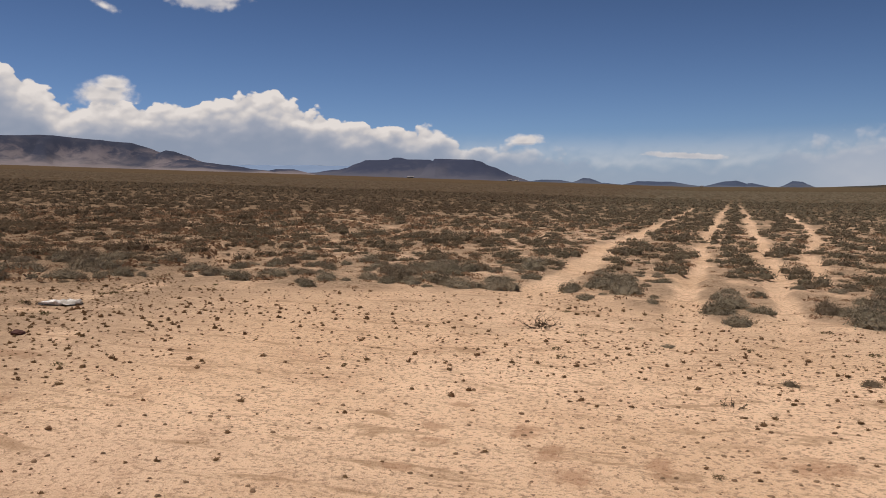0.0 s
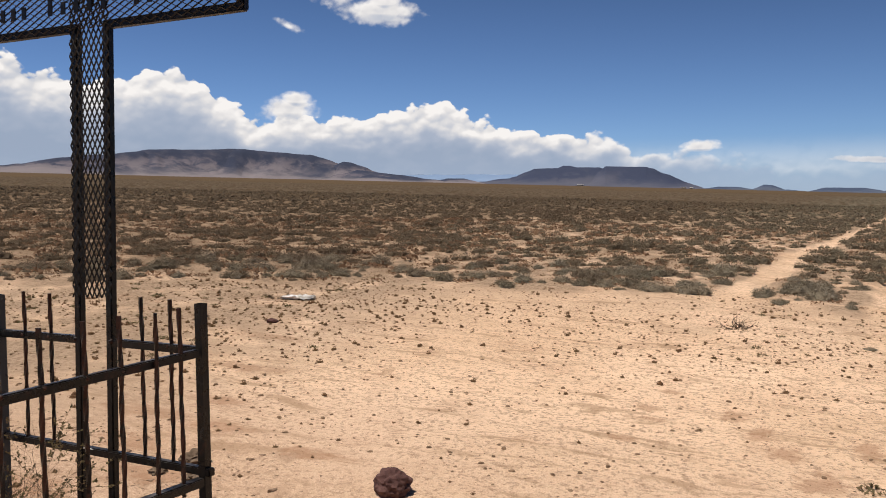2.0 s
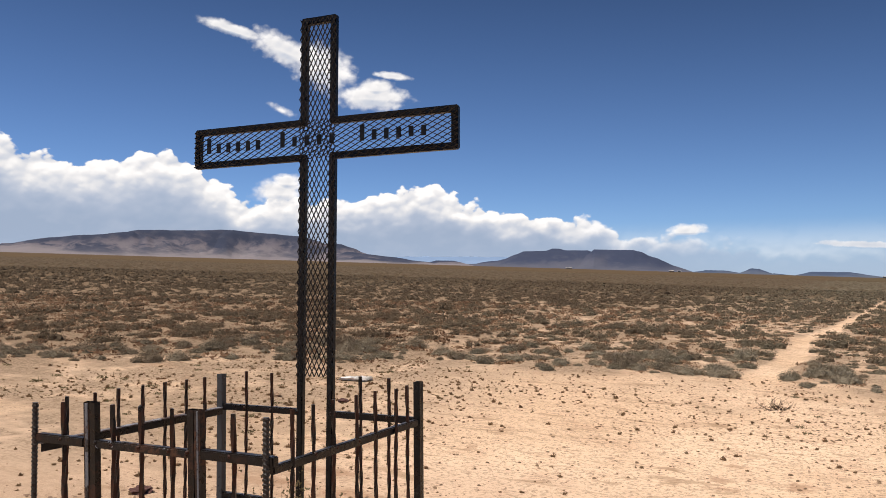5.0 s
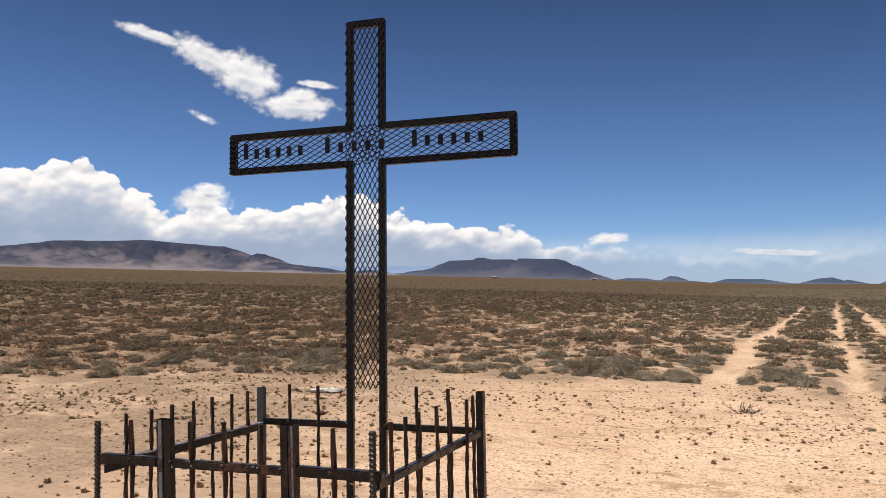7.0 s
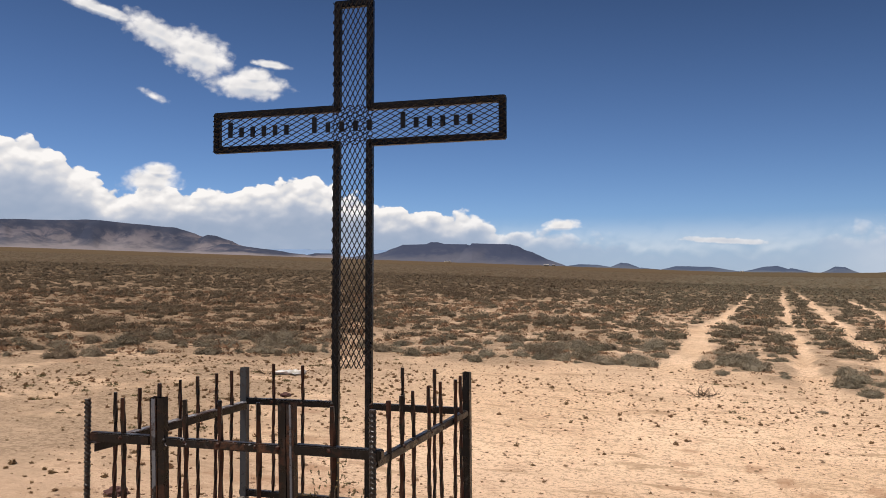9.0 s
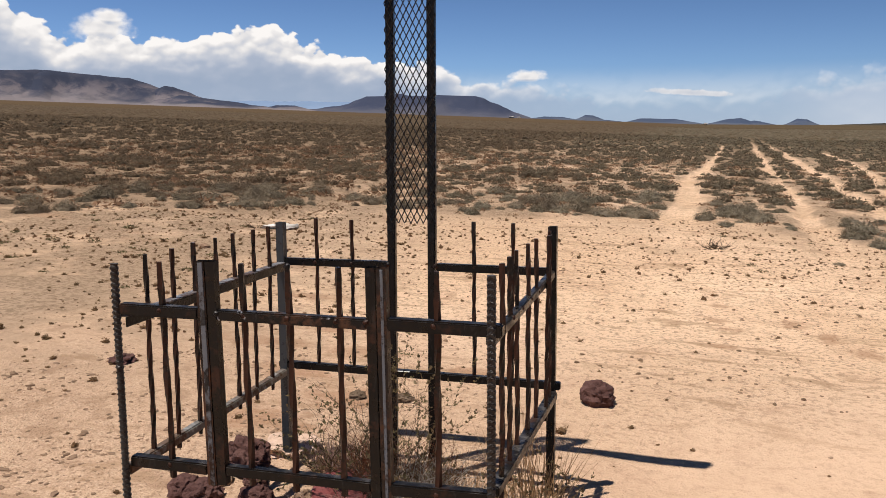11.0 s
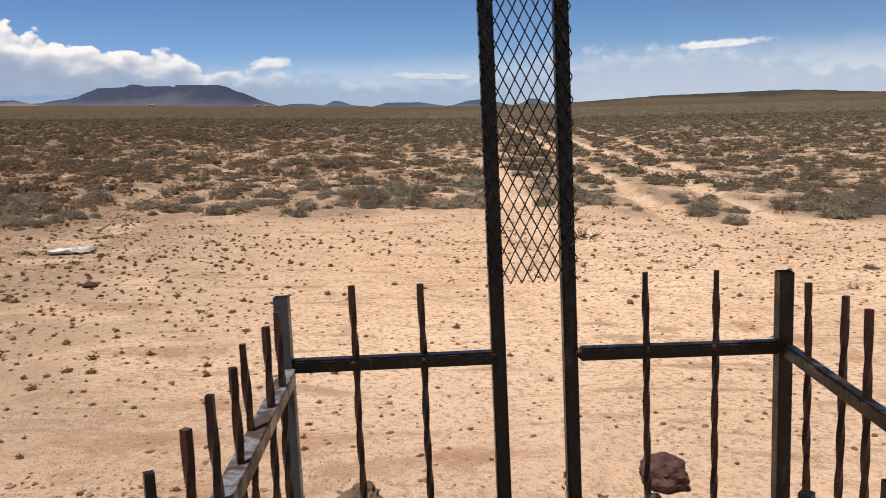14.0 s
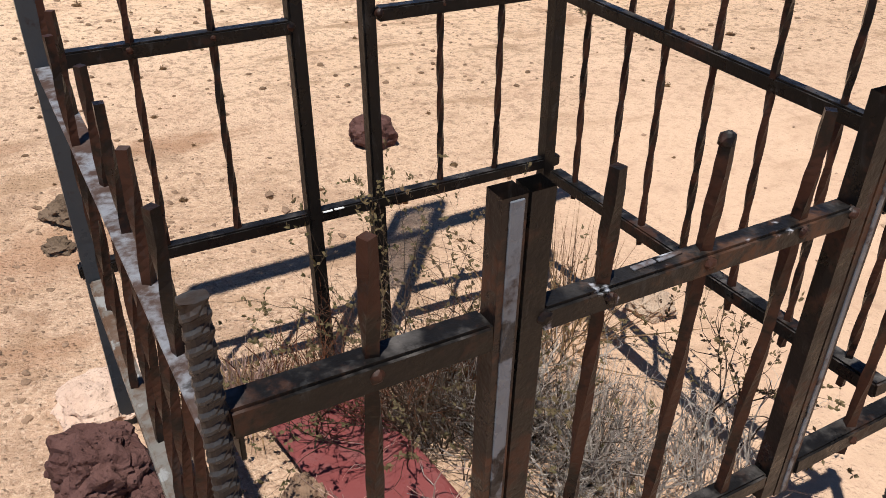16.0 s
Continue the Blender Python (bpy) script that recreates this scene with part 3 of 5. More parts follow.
# ---- clouds: a far backdrop of sky ----
def cloud_material():
    m = Nodes("clouds")
    uv = m.place("UV")
    sep = m.node("SeparateXYZ")
    m.link(uv, sep.inputs[0])
    u, v = sep.outputs[0], sep.outputs[1]

    def fbm(scale, detail, du=0.0, dv=0.0, rough=0.55, warp=0.0):
        c = m.node("CombineXYZ")
        m.put(c.inputs[0], m.math("ADD", u, du))
        m.put(c.inputs[1], m.math("MULTIPLY", m.math("ADD", v, dv), 1.35))
        return m.noise(c.outputs[0], scale, detail, rough, warp)

    def billow(scale, du=0.0, dv=0.0):
        """Rounded heads with creases between them, about zero."""
        c = m.node("CombineXYZ")
        m.put(c.inputs[0], m.math("ADD", m.math("ADD", u, du), m.math("MULTIPLY", warp, 0.5 / scale)))
        m.put(c.inputs[1], m.math("ADD", m.math("MULTIPLY", m.math("ADD", v, dv), 1.3), m.math("MULTIPLY", warp2, 0.4 / scale)))
        n = m.node("TexVoronoi", Scale=scale)
        n.voronoi_dimensions, n.feature = "2D", "SMOOTH_F1"
        n.inputs["Smoothness"].default_value = 0.35
        m.link(c.outputs[0], n.inputs["Vector"])
        return m.math("SUBTRACT", 0.42, n.outputs["Distance"])

    rim = ((-30, 1.9), (-24, 2.2), (-21.5, 3.5), (-15.4, 4.3), (-12, 4.1), (-9, 4.1), (-5.4, 3.6), (-3.7, 2.6), (1, 3.0), (5.6, 2.75), (7.9, 3.4),
           (12.5, 3.6), (14.3, 3.6), (15.3, 4.3), (19.2, 4.75), (22.2, 4.75), (23.4, 5.5), (25.3, 5.8), (26.6, 6.6), (28, 6.75), (30, 6.25), (33.8, 5.85),
           (35.7, 5.8), (40, 6.0), (41.1, 7.0), (43, 8.3), (45, 8.75), (47.5, 8.3), (50.3, 7.9), (52.5, 8.7), (54.2, 9.1), (58, 9.0))
    warp, warp2 = m.math("SUBTRACT", fbm(0.9, 3), 0.5), m.math("SUBTRACT", fbm(0.9, 3, 31.0, 7.0), 0.5)
    w = m.math("ADD", u, m.math("MULTIPLY", m.math("SUBTRACT", fbm(0.8, 3), 0.5), 0.9))
    top = m.math("MULTIPLY", m.ramp(m.math("DIVIDE", m.math("ADD", w, 35), 100), [((a + 35) / 100, e / 12) for a, e in rim]), 12)
    crisp = m.steps(u, 2.0, 20.0)
    n1, n2, n3 = fbm(0.22, 3), fbm(0.75, 3, rough=0.45), fbm(2.2, 4, rough=0.5)
    b1, b2, b3 = billow(0.55), billow(1.35), billow(3.0)
    heads = m.math("ADD", m.math("MULTIPLY", b1, 1.2), m.math("ADD", m.math("MULTIPLY", b2, 0.42), m.math("MULTIPLY", b3, 0.16)))
    d = m.math("ADD", m.math("SUBTRACT", m.math("ADD", top, m.math("MULTIPLY", crisp, 0.25)), v), heads)
    d = m.math("ADD", d, m.math("MULTIPLY", m.math("SUBTRACT", n3, 0.5), 0.25))
    soft = m.math("ADD", 0.20, m.math("MULTIPLY", m.math("SUBTRACT", 1.0, crisp), 1.3))
    bank = m.steps(d, 0.0, soft)
    bank = m.math("MULTIPLY", bank, m.math("ADD", m.steps(u, -4.0, -10.0, 0.74, 0.92), m.math("MULTIPLY", crisp, 0.26)))

    def spot(ca, ce, ha, he, tilt, above=0.0):
        ct, st = math.cos(radians(tilt)), math.sin(radians(tilt))
        x, y = m.math("SUBTRACT", u, ca), m.math("SUBTRACT", v, ce - above)
        a = m.math("DIVIDE", m.math("ADD", m.math("MULTIPLY", x, ct), m.math("MULTIPLY", y, st)), ha)
        b = m.math("DIVIDE", m.math("SUBTRACT", m.math("MULTIPLY", y, ct), m.math("MULTIPLY", x, st)), he)
        r = m.math("SQRT", m.math("ADD", m.math("MULTIPLY", a, a), m.math("MULTIPLY", b, b)))
        return m.math("SUBTRACT", 1.0, r)

    spots = ((34.5, 14.75, 2.7, 1.65, 18), (36.9, 15.75, 3.0, 1.05, 22), (40.4, 16.9, 2.7, 0.46, 14), (31.2, 12.95, 3.1, 1.02, 2), (31.0, 13.5, 1.6, 0.75, 0), (29.8, 14.3, 1.5, 0.30, 5),
             (56.6, 12.95, 2.4, 0.62, 20), (37.3, 6.6, 2.1, 1.1, 0), (36.9, 7.3, 1.2, 0.65, 0), (10.4, 3.85, 1.6, 0.48, 0), (-18.3, 3.75, 3.6, 0.36, -2), (0.0, 2.65, 4.0, 0.30, 4))
    small, upward = m.math("MULTIPLY", spot(37.4, 12.0, 1.2, 0.32, 22), 0.45), -1.0
    for args in spots:
        small = m.math("MAXIMUM", small, spot(*args))
        upward = m.math("MAXIMUM", upward, spot(*args, 0.30))
    sd = m.math("ADD", small, m.math("MULTIPLY", m.math("SUBTRACT", n2, 0.5), 0.55))
    sd = m.math("ADD", sd, m.math("MULTIPLY", m.math("ADD", b2, m.math("MULTIPLY", b3, 0.4)), 0.24))
    sd = m.math("ADD", sd, m.math("MULTIPLY", m.math("SUBTRACT", n3, 0.5), 0.40))
    puffs = m.steps(sd, 0.0, 0.60)
    # light on the billows: tops bright, hollows and bases blue-grey
    relief = m.math("SUBTRACT", b1, billow(0.55, 0.15, 0.38))
    relief2 = m.math("SUBTRACT", b2, billow(1.35, 0.06, 0.16))
    depth = m.math("ADD", m.math("SUBTRACT", top, v), m.math("ADD", m.math("MULTIPLY", m.math("SUBTRACT", n2, 0.5), 1.1), m.math("MULTIPLY", b1, 1.4)))
    high = m.steps(m.math("DIVIDE", depth, m.math("MULTIPLY", top, 0.44)), 1.0, 0.03)
    bumpy = m.math("ADD", m.math("MULTIPLY", relief, 0.70), m.math("ADD", m.math("MULTIPLY", relief2, 0.28), m.math("MULTIPLY", heads, 0.22)))
    lit = m.math("ADD", m.math("MULTIPLY", high, 0.98), m.math("MULTIPLY", bumpy, m.math("MULTIPLY_ADD", high, 0.8, 0.25)))
    lit = m.math("ADD", lit, m.math("MULTIPLY", m.math("SUBTRACT", n1, 0.5), 0.55))
    shade_small = m.math("ADD", m.steps(sd, 1.1, 0.15, 0.80, 0.94), m.math("MULTIPLY", m.math("ADD", relief, relief2), 0.22))
    shade_small = m.math("SUBTRACT", shade_small, m.math("MULTIPLY", m.math("MAXIMUM", m.math("SUBTRACT", upward, small), 0.0), 1.1))
    lit = m.mix(puffs, lit, shade_small)
    col = m.ramp(lit, [(0.0, (0.31, 0.375, 0.49)), (0.30, (0.39, 0.44, 0.54)), (0.58, (0.54, 0.56, 0.615)), (0.80, (0.73, 0.71, 0.705)), (1.0, (0.89, 0.855, 0.825))])
    far_col = m.ramp(lit, [(0.0, (0.38, 0.46, 0.59)), (0.5, (0.57, 0.61, 0.68)), (0.95, (0.84, 0.825, 0.83))])
    col = m.mix(m.math("MAXIMUM", crisp, puffs), far_col, col)
    # haze low over the skyline
    haze = m.steps(v, 4.6, 1.0, 0, 0.80)
    col = m.mix(m.math("MULTIPLY", haze, 0.70), col, m.mix(m.steps(u, -3.0, -11.0), (0.33, 0.41, 0.54), (0.56, 0.60, 0.67)))
    alpha = m.math("MAXIMUM", m.math("MAXIMUM", bank, puffs), haze)
    glow, clear, both = m.node("Emission"), m.node("BsdfTransparent"), m.node("MixShader")
    m.link(col, glow.inputs["Color"])
    m.link(alpha, both.inputs[0])
    m.link(clear.outputs[0], both.inputs[1])
    m.link(glow.outputs[0], both.inputs[2])
    m.tree.nodes.remove(m.bsdf)
    m.link(both.outputs[0], m.out.inputs["Surface"])
    return m.mat


def build_clouds():
    a, e = np.linspace(-34, 64, 50), np.linspace(-1.5, 22, 18)
    A, E = np.meshgrid(a, e)
    R = 4700.0
    X, Y, Z = -np.sin(np.radians(A)) * np.cos(np.radians(E)) * R, np.cos(np.radians(A)) * np.cos(np.radians(E)) * R, np.sin(np.radians(E - 0.13)) * R + 1.5
    i = np.arange(A.size).reshape(A.shape)
    F = np.stack([i[:-1, :-1], i[:-1, 1:], i[1:, 1:], i[1:, :-1]], -1).reshape(-1, 4)
    ob = link_mesh("backdrop", np.stack([X, Y, Z], -1).reshape(-1, 3), F, cloud_material())
    uv = ob.data.uv_layers.new(name="UVMap")
    flat = np.stack([A.ravel()[F.ravel()], E.ravel()[F.ravel()]], -1)
    uv.data.foreach_set("uv", flat.astype(np.float32).ravel())
    return tagged(ob, "bank of white cumulus clouds in a deep blue sky", "sky", kind="structure")


build_clouds()

# ---- the fence ----
FX0, FX1, FY0, FY1 = -3.376, -2.250, 0.302, 1.378
RAIL_TOP, RAIL_BOT, W = 0.982, 0.535, 0.030


def foot(x, y):
    return float(ground_z(x, y)) - 0.06


def thing(name, label, category, group="", kind=""):
    return tagged(new(name), label, category, group, kind)


def picket_mesh(low, high, w=0.0120, turns=0.095, lumpy=0.03):
    """A square bar, twisted along most of its length."""
    n = int((high - low) / 0.012)
    z = np.linspace(low, high, n)
    ang, out = 0.6, []
    for k in range(n):
        plain = min(abs(z[k] - RAIL_TOP), abs(z[k] - RAIL_BOT)) < 0.02 or high - z[k] < 0.03
        ang += 0 if plain else (math.pi / 2) * 0.012 / turns
        bend = 0.0012 * math.sin(z[k] * 21)
        r = w * 0.7071 * (1 + lumpy * math.sin(z[k] * 37) * math.sin(z[k] * 83 + 1))
        out += [(math.cos(ang + j * math.pi / 2) * r + bend, math.sin(ang + j * math.pi / 2) * r, z[k]) for j in range(4)]
    F = [(4 * k + j, 4 * k + (j + 1) % 4, 4 * k + 4 + (j + 1) % 4, 4 * k + 4 + j) for k in range(n - 1) for j in range(4)]
    F.append((4 * n - 4, 4 * n - 3, 4 * n - 2, 4 * n - 1))
    me = bpy.data.meshes.new("picket")
    me.from_pydata(out, [], F)
    me.materials.append(BAR)
    return me


PICKET_ON, PICKET_THROUGH, PICKET_FRONT = picket_mesh(RAIL_BOT, 1.150), picket_mesh(0.475, 1.145), picket_mesh(0.490, 1.145, 0.0138, 0.20, 0.10)


def picket(me, x, y, parent, rise=0.0, lean=0.0):
    ob = new("picket", me)
    ob.parent = parent
    ob.matrix_basis = pose(x, y, rise, lean, lean * 0.6, random.uniform(0, 90))
    return ob


def front_y(z):
    """The front leans a little: its foot stands further in than its top."""
    return FY0 + (1.145 - z) * 0.03


def front_bar(x0, z0, x1, z1, w=0.030):
    return beam((x0, front_y(z0), z0), (x1, front_y(z1), z1), w)


def front_picket(x, parent):
    ob = picket(PICKET_FRONT, x, front_y(0.0), parent, random.uniform(-0.004, 0.004))
    ob.matrix_basis = pose(x, front_y(0.0), random.uniform(-0.004, 0.004), 1.72, random.uniform(-0.4, 0.4), 0) @ pose(0, 0, 0, 0, 0, random.uniform(0, 90))
    return ob


def weld(x, y, z, parent, r=0.010):
    """A lumpy bead of weld at a joint."""
    bm = bmesh.new()
    bmesh.ops.create_icosphere(bm, subdivisions=2, radius=r)
    for v in bm.verts:
        v.co *= 1 + 0.35 * noise.noise(v.co * 160 + Vector((x * 90, y * 70, z * 50)))
    bmesh.ops.translate(bm, vec=(x, y, z), verts=bm.verts)
    return part("weld", bm, BAR, parent)


fence = thing("fence", "low black welded steel fence with twisted pickets round a grave", "fence")
# back side, interrupted above by the legs of the cross
part("rail", beam((FX0, FY1 + 0.008, 0.982), (-2.914, 1.388, 0.982), W), STEEL, fence)
part("rail", beam((-2.718, 1.392, 0.980), (FX1, FY1, 0.980), W), STEEL, fence)
part("rail", beam((FX0 - 0.034, FY1 + 0.008, 0.543), (FX1 + 0.030, FY1, 0.537), W), STEEL, fence)
for x, y in ((-3.231, 1.384), (-3.073, 1.386), (-2.562, 1.388), (-2.415, 1.382)):
    picket(PICKET_ON, x, y, fence, random.uniform(0.008, 0.014), random.uniform(-0.4, 0.4))
for x in (-2.914, -2.718):
    weld(x, 1.376, 0.985, fence)
# side with the flat-topped rail: an angle with its flange on top
angle = beam((FX0 + 0.010, FY0 + 0.004, 0.974), (FX0 - 0.004, FY1 - 0.012, 0.978), 0.034, 0.005, 0.001)
leg_bm = beam((FX0 + 0.024, FY0 + 0.004, 0.956), (FX0 + 0.010, FY1 - 0.012, 0.960), 0.005, 0.030, 0.001)
part("rail", leg_bm, STEEL, fence)
# the flange's pale patches put the reflected sky into its colour
part("rail_flange", angle, FLANGE, fence, "worn flange of the rail with sky reflection painted pale")
part("rail", beam((FX0, FY0, 0.500), (FX0 - 0.006, FY1 - 0.012, 0.512), W), TAN_STEEL, fence, "rail with pale chipped paint and rust")
for y in (0.441, 0.574, 0.709, 0.842, 0.991, 1.111, 1.248):
    picket(PICKET_THROUGH, FX0 - 0.001, y, fence, random.uniform(-0.007, 0.0), random.uniform(-0.5, 0.5))
# opposite side, pickets on the outer face
part("rail", beam((FX1 - 0.008, FY0 + 0.03, 0.960), (FX1 - 0.004, FY1 - 0.03, 0.976), 0.026, 0.030), STEEL, fence)
part("rail", beam((FX1 - 0.008, FY0 + 0.06, 0.532), (FX1 + 0.004, FY1 - 0.03, 0.508), 0.036, 0.032), WORN, fence, "dark rail with dusty worn paint")
for x, y in ((0.000, 0.440), (-0.004, 0.575), (-0.004, 0.714), (-0.001, 0.864), (0.003, 1.003), (0.007, 1.136), (0.008, 1.260)):
    picket(PICKET_THROUGH, FX1 + x, y, fence, random.uniform(0, 0.008), random.uniform(-0.5, 0.5))
# corner posts
# the first post's bluish tone stands for its sun-facing side
part("post", tube((FX0 - 0.010, FY1 + 0.005, foot(FX0, FY1)), (FX0 - 0.010, FY1 + 0.005, 1.144), 0.032), BLUISH, fence, "worn corner post with its sunlit bluish side painted in")
part("post", tube((FX1 - 0.006, FY1, foot(FX1, FY1)), (FX1 - 0.006, FY1, 1.153), 0.032), STEEL, fence)
for x0, x1 in ((-2.880, -2.856), (-2.852, -2.828)):
    part("paint_chip", beam((x0, 1.372, RAIL_BOT + W / 2 + 0.0012), (x1, 1.372, RAIL_BOT + W / 2 + 0.0012), 0.013, 0.0022, 0.0006), CHALK, fence, "white paint left on the rail")
# front, beside the gate
part("rail", front_bar(FX0 + 0.012, 0.998, -3.103, 0.997, 0.034), WORN, fence)
part("rail", front_bar(FX0 + 0.012, 0.528, -3.103, 0.528, 0.034), STEEL, fence)
part("rail", front_bar(-2.532, 0.998, FX1 + 0.032, 0.996, 0.034), STEEL, fence)
part("rail", front_bar(-2.532, 0.530, FX1 + 0.004, 0.536, 0.034), STEEL, fence)
front_picket(-3.227, fence)
front_picket(-2.402, fence)
for x, wide in ((-3.089, 0.0155), (-2.546, 0.0085)):
    part("gate_post", tube((x, front_y(0.480), 0.480), (x, front_y(1.150), 1.150), 0.027), RUSTY, fence, "square post with rust-brown edges")
    part("paint_strip", beam((x + 0.002, front_y(0.482) - 0.0142, 0.482), (x + 0.002, front_y(1.146) - 0.0142, 1.146), wide, 0.0028, 0.0008), GREY, fence, "chipped pale grey paint on a post")


def rebar(x, y, z0, z1, r=0.0098):
    n, k = int((z1 - z0) / 0.0033), 12
    V = []
    for i in range(n):
        z = z0 + (z1 - z0) * i / (n - 1)
        for j in range(k):
            a = 2 * math.pi * j / k
            s = (z / 0.0165 + 0.55 * abs(((j / k * 2) % 1) - 0.5) * 2) % 1
            bump = 0.0032 if s < 0.30 else 0.0
            rim = 0.0016 if j in (0, k // 2) else 0.0
            V.append((x + math.cos(a) * (r + max(bump, rim)), y + math.sin(a) * (r + max(bump, rim)), z))
    F = [(i * k + j, i * k + (j + 1) % k, (i + 1) * k + (j + 1) % k, (i + 1) * k + j) for i in range(n - 1) for j in range(k)]
    bm = bmesh.new()
    vs = [bm.verts.new(v) for v in V]
    for f in F:
        bm.faces.new([vs[i] for i in f])
    bm.faces.new(vs[-k:])
    return bm


part("rebar_stake", rebar(FX0 + 0.002, FY0 - 0.008, foot(FX0, FY0), 1.133), REBAR, fence, "ribbed rebar stake")
part("rebar_stake", rebar(FX1 + 0.004, FY0 - 0.012, foot(FX1, FY0), 1.143), REBAR, fence, "ribbed rebar stake")

for x in (-3.227, -2.402):
    weld(x, front_y(0.998) - 0.014, 1.000, fence, 0.0085)
    weld(x, front_y(0.528) - 0.014, 0.530, fence, 0.0085)
for y in (0.440, 0.575, 0.714, 0.864, 1.003, 1.136, 1.260):
    weld(FX1 + 0.002, y, 0.973, fence, 0.0080)
for x, y in ((-3.231, 1.384), (-3.073, 1.386), (-2.562, 1.388), (-2.415, 1.382)):
    weld(x, y - 0.010, 0.985, fence, 0.0075)

gate = thing("gate", "narrow black steel gate with twisted pickets, closed", "gate")
for x in (-3.058, -2.577):
    part("stile", tube((x, front_y(0.485), 0.485), (x, front_y(1.150), 1.150), 0.027), WORN, gate)
part("rail", front_bar(-3.044, 0.996, -2.591, 0.994, 0.030), SCORCHED, gate, "rail with scorched, chipped and rusty paint")
part("rail", front_bar(-3.044, 0.530, -2.591, 0.530, 0.030), STEEL, gate)
for x0, x1, wide in ((-2.922, -2.890, 0.0075), (-2.887, -2.852, 0.0055)):
    part("paint_chip", beam((x0, front_y(1.0) + 0.002, 1.0117), (x1, front_y(1.0) + 0.004, 1.0115), wide, 0.0022, 0.0006), FLANGE, gate, "pale worn paint left on the gate rail")
for x in (-2.962, -2.824, -2.678):
    front_picket(x, gate)
for x in (-2.962, -2.824, -2.678):
    weld(x, front_y(0.996) - 0.013, 0.998, gate, 0.0085)
weld(-2.824, front_y(1.143), 1.143, gate, 0.0095)
for x in (-3.043, -2.592):
    weld(x, front_y(1.0) - 0.012, 1.000, gate, 0.009)

# ---- the cross ----
cross = thing("memorial_cross", "tall black steel cross filled with expanded metal mesh", "cross")
cross.matrix_basis = pose(-2.816, 1.368, 0.0, -1.5, -0.15, 3.4)
CW, CX, ARM = 0.032, 0.0825, 0.735
ZL, ZH, ZT = 2.214, 2.386, 2.905
for s in (-1, 1):
    part("leg", beam((s * CX, 0, 0.02), (s * CX, 0, ZL), CW), CROSS, cross)
    part("leg", beam((s * CX, 0, ZH), (s * CX, 0, ZT), CW), CROSS, cross)
    part("arm_tube", beam((s * (CX - 0.014), 0, ZL), (s * ARM, 0, ZL), CW), CROSS, cross)
    part("arm_tube", beam((s * (CX - 0.014), 0, ZH), (s * ARM, 0, ZH), CW), CROSS, cross)
    part("end_tube", beam((s * (ARM - 0.014), 0, ZL - 0.012), (s * (ARM - 0.014), 0, ZH + 0.012), CW + 0.001), CROSS, cross)
part("top_tube", beam((-CX - 0.014, 0, ZT - 0.012), (CX + 0.014, 0, ZT - 0.012), CW + 0.001), CROSS, cross)


def expanded(x0, x1, z0, z1, pitch_x, pitch_z, y, along):
    """Expanded metal: rows of zigzag strands that touch at their knuckles."""
    V, F = [], []

    def strand(p, q, w=0.0032, t=0.0022):
        p, q = np.array(p), np.array(q)
        d = (q - p) / np.linalg.norm(q - p)
        n = np.array((-d[2], 0, d[0])) * w / 2
        m = np.array((0, t, 0)) / 2
        b = len(V)
        tilt = 0.0016
        for e in (p, q):
            V.extend([e - n - m + (0, tilt, 0), e + n - m - (0, tilt, 0), e + n + m - (0, tilt, 0), e - n + m + (0, tilt, 0)])
        F.extend([(b, b + 1, b + 5, b + 4), (b + 1, b + 2, b + 6, b + 5), (b + 2, b + 3, b + 7, b + 6), (b + 3, b, b + 4, b + 7)])

    if along == "z":
        # strands run upwards, swinging left and right
        cols = int(round((x1 - x0) / pitch_x))
        rows = int(round((z1 - z0) / (pitch_z / 2)))
        for c in range(cols + 1):
            for r in range(rows):
                swing = pitch_x if (c + r) % 2 else 0
                nxt = pitch_x if (c + r + 1) % 2 else 0
                x = x0 + c * pitch_x - pitch_x / 2
                strand((x + swing, y, z0 + r * pitch_z / 2), (x + nxt, y, z0 + (r + 1) * pitch_z / 2))
    else:
        rows = int(round((z1 - z0) / pitch_z))
        cols = int(round((x1 - x0) / (pitch_x / 2)))
        for r in range(rows + 1):
            for c in range(cols):
                swing = pitch_z if (c + r) % 2 else 0
                nxt = pitch_z if (c + r + 1) % 2 else 0
                z = z0 + r * pitch_z - pitch_z / 2
                strand((x0 + c * pitch_x / 2, y, z + swing), (x0 + (c + 1) * pitch_x / 2, y, z + nxt))
    bm = bmesh.new()
    vs = [bm.verts.new(v) for v in V]
    for f in F:
        bm.faces.new([vs[i] for i in f])
    return bm


part("upright_mesh", expanded(-0.095, 0.095, 1.152, 2.895, 0.0127, 0.050, -0.017, "z"), STRAND, cross, "black diamond-pattern expanded metal")
part("arm_mesh", expanded(-0.735, 0.735, 2.210, 2.388, 0.050, 0.0127, -0.0215, "x"), STRAND, cross, "black diamond-pattern expanded metal")
# the lettering, as plain bars
for x0, caps, small, step in ((-0.635, 1, 5, 0.0600), (-0.190, 1, 4, 0.0700), (0.255, 1, 5, 0.0640)):
    for k in range(caps + small):
        h = 0.078 if k == 0 else 0.050
        part("letter_bar", beam((x0 + k * step, -0.029, 2.268), (x0 + k * step, -0.029, 2.268 + h), 0.024, 0.005, 0.001), CROSS, cross)

# ---- vegetation ----
rng = np.random.default_rng(7)


